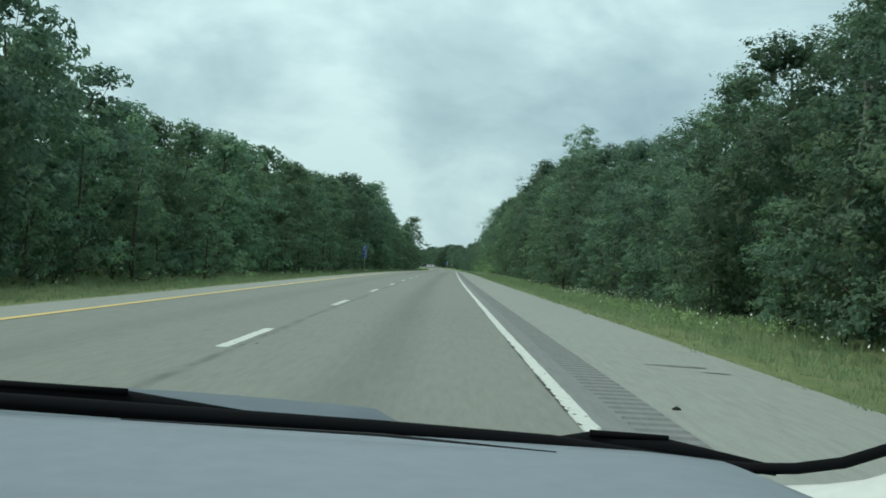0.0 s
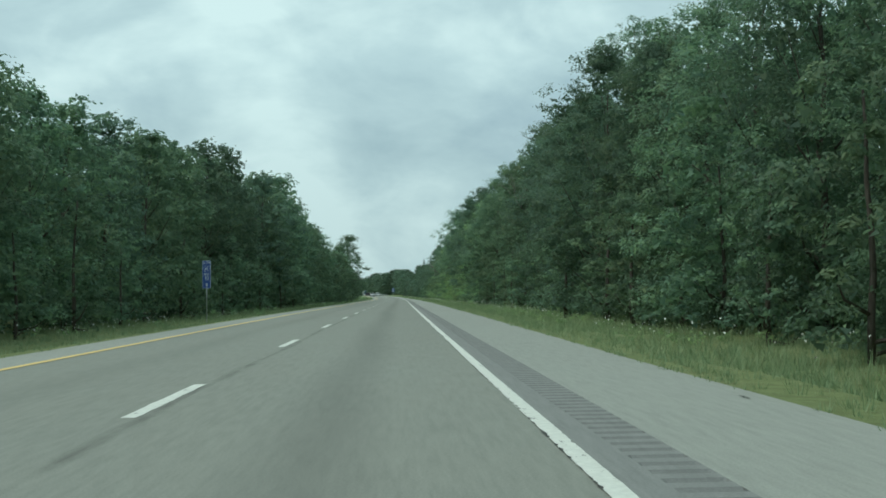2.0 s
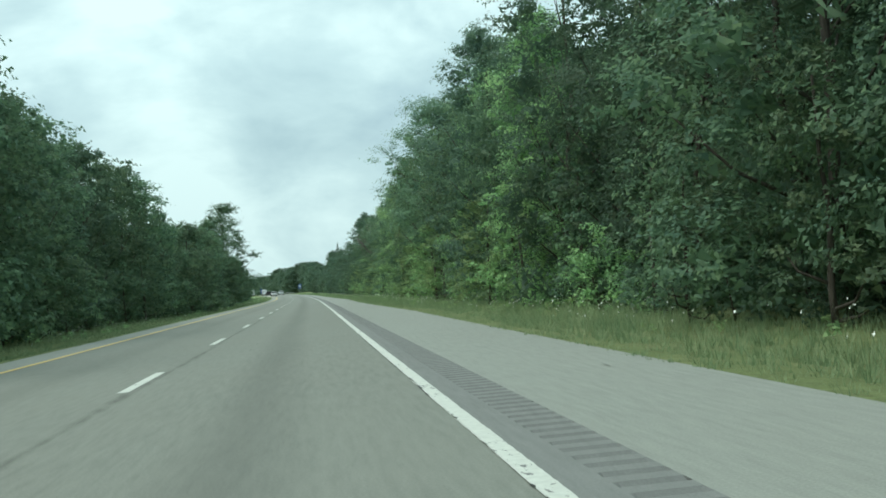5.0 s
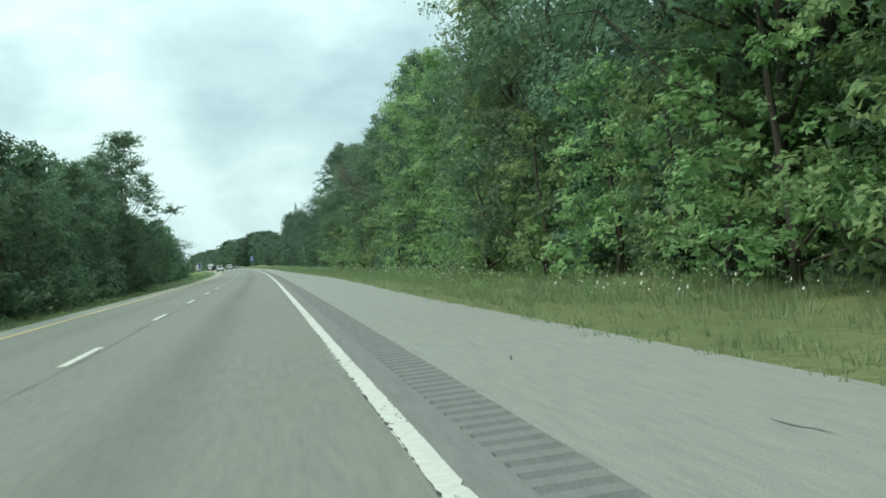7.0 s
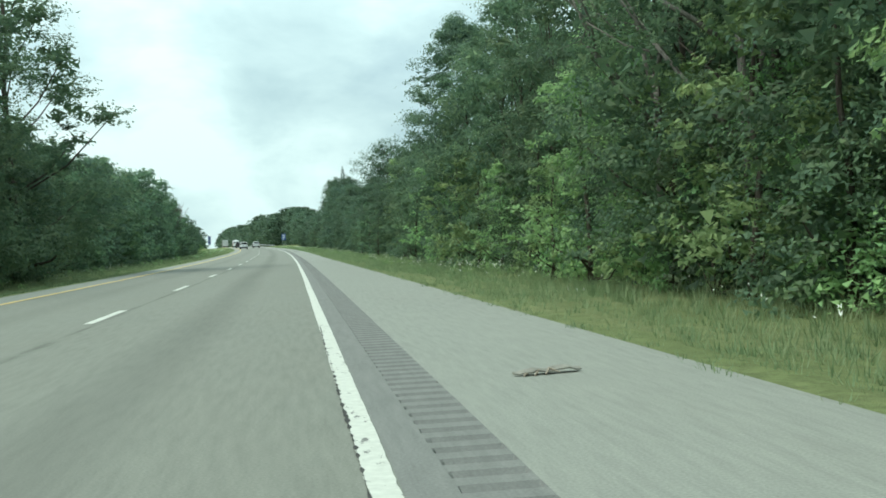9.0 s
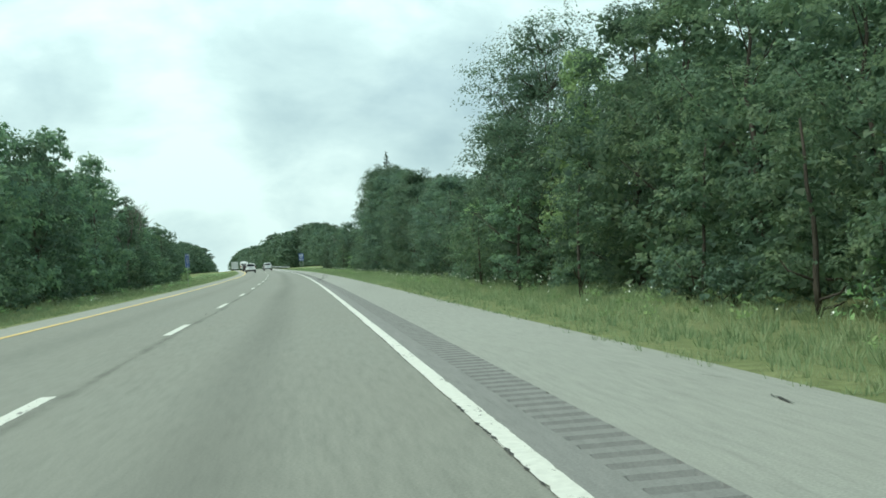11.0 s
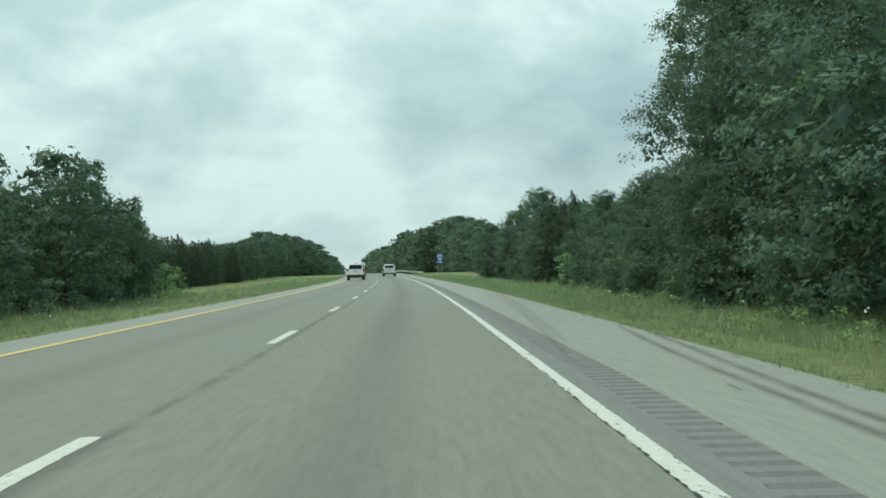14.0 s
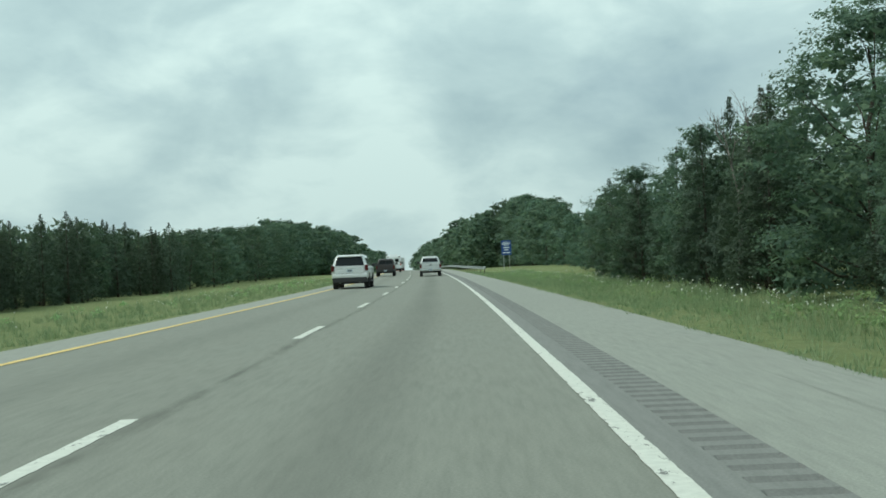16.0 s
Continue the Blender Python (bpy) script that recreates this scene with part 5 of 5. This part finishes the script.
def pickup(s, lat, paint, label, bed_load=False):
    t = thing("pickup_truck", label, "car", stand(s, lat))
    part("body", loft_z([(0.55, 0.93, 1.9, 5.75, 0.2), (0.7, 0.99, 1.88, 5.82, 0.25), (1.0, 1.0, 1.88, 5.8, 0.28), (1.16, 0.97, 1.9, 5.7, 0.3), (1.2, 0.94, 1.95, 5.5, 0.35)]), paint, t)
    bed = bmesh.new()
    rows = []
    for z, hw, y0, y1 in ((0.55, 0.95, 0.06, 1.86), (0.7, 0.99, 0.03, 1.87), (1.12, 0.99, 0.03, 1.87), (1.18, 0.97, 0.05, 1.87), (1.18, 0.86, 0.13, 1.8), (0.72, 0.84, 0.14, 1.8)):
        rows.append([bed.verts.new((x, y, z)) for x, y in rounded(-hw, hw, y0, y1, 0.06, 3)])
    for a, b in zip(rows, rows[1:]):
        for i in range(len(a)):
            j = (i + 1) % len(a)
            bed.faces.new((a[i], a[j], b[j], b[i]))
    bed.faces.new(rows[0][::-1])
    bed.faces.new(rows[-1])
    bmesh.ops.recalc_face_normals(bed, faces=bed.faces)
    part("bed", bed, paint, t)
    part("cabin", loft_z([(1.18, 0.95, 1.93, 4.3, 0.14), (1.3, 0.93, 1.96, 4.15, 0.14), (1.72, 0.78, 2.1, 3.6, 0.16), (1.83, 0.72, 2.2, 3.4, 0.2), (1.87, 0.62, 2.35, 3.2, 0.2)]), paint, t)
    part("rear_window", slab([(-0.74, 1.965, 1.33), (0.74, 1.965, 1.33), (0.66, 2.09, 1.70), (-0.66, 2.09, 1.70)], 0.018), GLASS, t, "dark cab rear window")
    part("tailgate", soft_box(-0.79, 0.79, -0.01, 0.05, 0.74, 1.17, 0.02), paint, t)
    part("tailgate_handle", soft_box(-0.12, 0.12, -0.022, -0.008, 1.02, 1.10, 0.008), TRIM, t)
    part("bumper", soft_box(-0.96, 0.96, -0.14, 0.06, 0.5, 0.70, 0.03), CHROME if paint is CAR_SILVER else TRIM, t, "rear step bumper")
    part("underbody", soft_box(-0.7, 0.7, 0.15, 5.5, 0.34, 0.6, 0.03), DIM, t)
    plate_on(t, 0, -0.141, 0.61)
    for sx in (-1, 1):
        part("tail_light", soft_box(sx * 0.90 - 0.085, sx * 0.90 + 0.085, -0.005, 0.18, 0.78, 1.15, 0.02), TAIL, t, "red tail light")
        for y0, y1 in ((2.2, 2.95), (3.05, 3.8)):
            top = min(y1, 3.45)
            c = [(sx * 0.933, y0, 1.32), (sx * 0.933, y1, 1.32), (sx * 0.795, top, 1.68), (sx * 0.795, y0 + 0.05, 1.68)]
            part("side_window", slab(c if sx > 0 else c[::-1], 0.015), GLASS, t)
        part("side_mirror", soft_box(sx * 1.12 - 0.12, sx * 1.12 + 0.12, 3.85, 3.98, 1.2, 1.44, 0.03), TRIM, t, "black side mirror")
        for y in (1.15, 4.8):
            wheel(t, sx * 0.86, y, 0.40, 0.28)
    if bed_load:
        part("headache_rack", soft_box(-0.86, 0.86, 1.82, 1.88, 1.18, 1.30, 0.01), TRIM, t)
        part("headache_rack", soft_box(-0.86, 0.86, 1.82, 1.88, 1.66, 1.74, 0.01), TRIM, t)
        for x in (-0.8, 0, 0.8):
            part("rack_post", soft_box(x - 0.03, x + 0.03, 1.825, 1.875, 1.28, 1.68, 0.01), TRIM, t)
    return t


def service_van(s, lat):
    t = thing("service_van", "white box-bodied service van with orange-red stripe", "van", stand(s, lat))
    part("body", loft_z([(0.5, 1.0, 0.02, 4.1, 0.1), (0.6, 1.05, 0.0, 4.12, 0.12), (2.3, 1.05, 0.0, 4.12, 0.12), (2.42, 0.98, 0.08, 4.05, 0.12)]), CAR_WHITE, t, "white box body")
    part("cab", loft_z([(0.5, 0.9, 4.0, 6.1, 0.2), (1.2, 0.95, 4.0, 6.1, 0.25), (1.3, 0.9, 4.05, 5.3, 0.2), (1.95, 0.8, 4.05, 4.9, 0.2)]), CAR_WHITE, t)
    part("stripe", soft_box(-1.056, 1.056, -0.006, 4.1, 1.0, 1.22, 0.004, 1), ORANGE, t, "orange-red stripe")
    for sx in (-1, 1):
        part("rear_door", soft_box(sx * 0.45 - 0.42, sx * 0.45 + 0.42, -0.02, 0.01, 0.72, 2.15, 0.012), CAR_WHITE, t)
        part("rear_window", soft_box(sx * 0.45 - 0.28, sx * 0.45 + 0.28, -0.03, -0.018, 1.5, 1.95, 0.01), GLASS, t, "dark rear door window")
        part("tail_light", soft_box(sx * 0.95 - 0.06, sx * 0.95 + 0.06, -0.03, 0.0, 1.3, 1.6, 0.012), TAIL, t)
        part("warning_light", soft_box(sx * 0.8 - 0.12, sx * 0.8 + 0.12, -0.03, 0.0, 2.2, 2.3, 0.01), TAIL, t)
        part("side_mirror", soft_box(sx * 1.2 - 0.12, sx * 1.2 + 0.12, 4.9, 5.0, 1.2, 1.5, 0.03), TRIM, t)
        for y in (1.2, 5.2):
            wheel(t, sx * 0.88, y, 0.39, 0.26)
    part("bumper", soft_box(-1.0, 1.0, -0.2, 0.05, 0.42, 0.56, 0.02), TRIM, t, "black step bumper")
    part("roof_box", soft_box(-0.5, 0.5, 1.5, 2.6, 2.42, 2.62, 0.04), CAR_WHITE, t)
    part("underbody", soft_box(-0.7, 0.7, 0.2, 5.6, 0.3, 0.55, 0.03), DIM, t)
    plate_on(t, 0, -0.022, 0.82)


def trailer_truck(s, lat):
    t = thing("semi_trailer", "white box semi-trailer far down the lane", "truck", stand(s, lat))
    part("box", soft_box(-1.28, 1.28, 0, 15.5, 1.15, 4.1, 0.04), CAR_WHITE, t, "white trailer box")
    for sx in (-1, 1):
        part("rear_door", soft_box(sx * 0.62 - 0.58, sx * 0.62 + 0.58, -0.03, -0.002, 1.3, 3.95, 0.01), CAR_SILVER, t)
        part("tail_light", soft_box(sx * 1.0 - 0.12, sx * 1.0 + 0.12, -0.04, 0.0, 1.17, 1.27, 0.01), TAIL, t)
        part("mud_flap", soft_box(sx * 0.9 - 0.3, sx * 0.9 + 0.3, 0.3, 0.32, 0.25, 1.1, 0.004), RUBBER, t)
        for y in (1.2, 2.5):
            wheel(t, sx * 0.95, y, 0.51, 0.5)
    part("underride_bar", soft_box(-1.1, 1.1, 0.0, 0.1, 0.5, 0.62, 0.02), SIGN_RED, t)
    for x in (-0.6, 0.6):
        part("underride_post", soft_box(x - 0.05, x + 0.05, 0.02, 0.1, 0.6, 1.16, 0.01), TRIM, t)
    part("chassis", soft_box(-0.5, 0.5, 0.3, 15, 0.85, 1.16, 0.02), DIM, t)
    part("tractor", loft_z([(0.5, 1.1, 15.6, 19.5, 0.2), (1.5, 1.2, 15.6, 19.6, 0.25), (2.4, 1.2, 15.6, 18.4, 0.25), (3.8, 1.15, 15.7, 17.5, 0.25)]), CAR_SILVER, t)


white_suv(537.6, -2.55)
pickup(588.0, -2.6, CAR_DARK, "dark maroon pickup truck with a cab rack", True)
pickup(575.2, 2.0, CAR_SILVER, "silver-white pickup truck driving in the lane")
service_van(627, -2.3)
trailer_truck(760, -1.9)


# ---- the front of the car that the journey starts in ----
DASH = plain("grey_dashboard_plastic", (0.20, 0.225, 0.255), 0.55, vary=0.06, scale=30)
CREAM = plain("pale_pillar_trim", (0.62, 0.62, 0.58), 0.8, vary=0.04, scale=60)
HOOD = plain("steel_blue_car_paint", (0.10, 0.12, 0.14), 0.6, 0.0, vary=0.05)
INK = plain("matt_black_rubber", (0.006, 0.006, 0.007), 0.9, vary=0.1, spec=0.1)


def car_front(x, y, z):
    t = thing("car_front", "grey dashboard, wipers and blue bonnet of a car", "car", pose(x, y, z))
    # dashboard: a crowned pad, its far edge under the windscreen
    xs, ys = np.linspace(-1.0, 0.385, 18), np.linspace(0.30, 1.07, 12)
    X, Y = np.meshgrid(xs, ys, indexing="ij")
    Z = -0.182 + 0.010 * (1 - ((X + 0.25) / 0.8) ** 2) - 0.10 * np.clip((0.52 - Y) / 0.22, 0, 1) ** 2 - 0.03 * np.clip((X - 0.265) / 0.12, 0, 1) ** 2 - 0.012 * np.clip((Y - 0.95) / 0.12, 0, 1)
    X = X + 0.10 * np.clip((0.95 - Y), 0, 1) * np.clip((X - 0.1) / 0.26, 0, 1)
    top = np.stack([X, Y, Z], -1).reshape(-1, 3)
    k = len(ys)
    i = (np.arange(len(xs) - 1)[:, None] * k + np.arange(k - 1)[None]).ravel()
    f = [(a, a + k, a + k + 1, a + 1) for a in i]
    low = top - (0, 0, 0.2)
    n = len(top)
    f2 = [tuple(q + n for q in a[::-1]) for a in f]
    rim = [j * k for j in range(len(xs))] + [(len(xs) - 1) * k + j for j in range(1, k)] + [j * k + k - 1 for j in range(len(xs) - 2, -1, -1)] + [j for j in range(k - 2, 0, -1)]
    sides = [(rim[a], rim[(a + 1) % len(rim)], rim[(a + 1) % len(rim)] + n, rim[a] + n)[::-1] for a in range(len(rim))]
    dash = part("dashboard", mesh_of("dashboard", np.concatenate([top, low]), f + f2 + sides, DASH, True), None, t, "smooth grey plastic dashboard top")
    v, ff = tube([(-0.30, 0.97, -0.1665), (-0.05, 0.97, -0.168), (0.12, 0.965, -0.1745)], [0.0007, 0.0017, 0.0006], 6)
    part("vent_slot", mesh_of("vent_slot", v, ff, DIM), None, dash, "long thin dark defroster slot")
    # black band at the foot of the windscreen, curving up at the pillar
    cv = [(-1.0, 1.10, -0.174), (-0.48, 1.10, -0.176), (-0.05, 1.10, -0.184), (0.13, 1.09, -0.188), (0.26, 1.07, -0.197), (0.33, 1.04, -0.194), (0.37, 1.02, -0.188), (0.41, 1.0, -0.176), (0.45, 0.98, -0.155), (0.50, 0.95, -0.11), (0.58, 0.86, 0.02), (0.72, 0.64, 0.24)]
    v, ff = tube(cv, [0.0095] * 4 + [0.008] + [0.006] * 7, 8)
    part("windscreen_seal", mesh_of("windscreen_seal", v, ff, INK, True), None, t, "black seal round the windscreen")
    v, ff = tube([(px + 0.03, py - 0.035, pz - 0.075) for px, py, pz in cv[5:]], [0.066, 0.068, 0.068, 0.068, 0.068, 0.068, 0.068], 16)
    part("pillar_trim", mesh_of("pillar_trim", v, ff, CREAM, True), None, t, "pale cloth-covered windscreen pillar")
    # wipers
    for pts, rr in ((((-0.95, 1.16, -0.19), (-0.5, 1.16, -0.176), (-0.35, 1.16, -0.178), (-0.12, 1.16, -0.196)), (0.012, 0.013, 0.012, 0.004)), (((0.10, 1.16, -0.205), (0.18, 1.16, -0.196), (0.27, 1.15, -0.198), (0.385, 1.12, -0.21)), (0.004, 0.012, 0.012, 0.006))):
        v, ff = tube(pts, rr, 7)
        w = part("wiper", mesh_of("wiper", v, ff, INK, True), None, t, "black windscreen wiper")
        v, ff = tube([(pts[1][0], 1.15, pts[1][2] + 0.012), (pts[2][0], 1.15, pts[2][2] + 0.012)], [0.004, 0.004], 6)
        part("wiper_arm", mesh_of("wiper_arm", v, ff, INK, True), None, w)
    # bonnet
    xs, ys = np.linspace(-1.45, -0.06, 20), np.linspace(1.3, 2.5, 14)
    X, Y = np.meshgrid(xs, ys, indexing="ij")
    Z = -0.325 + 0.02 * (1 - ((X + 0.75) / 0.7) ** 2) - 0.035 * np.clip((X + 0.12) / 0.06, 0, 1) - 0.03 * (np.abs(Y - 1.9) / 0.6) ** 2 - 0.04 * np.clip((Y - 2.2) / 0.3, 0, 1) ** 2
    top = np.stack([X, Y, Z], -1).reshape(-1, 3)
    k, n = len(ys), len(top)
    i = (np.arange(len(xs) - 1)[:, None] * k + np.arange(k - 1)[None]).ravel()
    f = [(a, a + k, a + k + 1, a + 1) for a in i]
    part("bonnet", mesh_of("bonnet", np.concatenate([top, top - (0, 0, 0.03)]), f + [tuple(q + n for q in a[::-1]) for a in f], HOOD, True), None, t, "steel-blue painted bonnet")
    m = soft_box(-0.62, -0.36, 0.50, 0.53, 0.15, 0.22, 0.012, 3)
    part("rear_view_mirror", m, TRIM, t, "black rear-view mirror")
    v, ff = tube([(-0.49, 0.53, 0.2), (-0.49, 0.62, 0.26)], [0.012, 0.012], 8)
    part("mirror_stalk", mesh_of("mirror_stalk", v, ff, TRIM, True), None, t)


car_front(2.57, -0.305, 1.121)
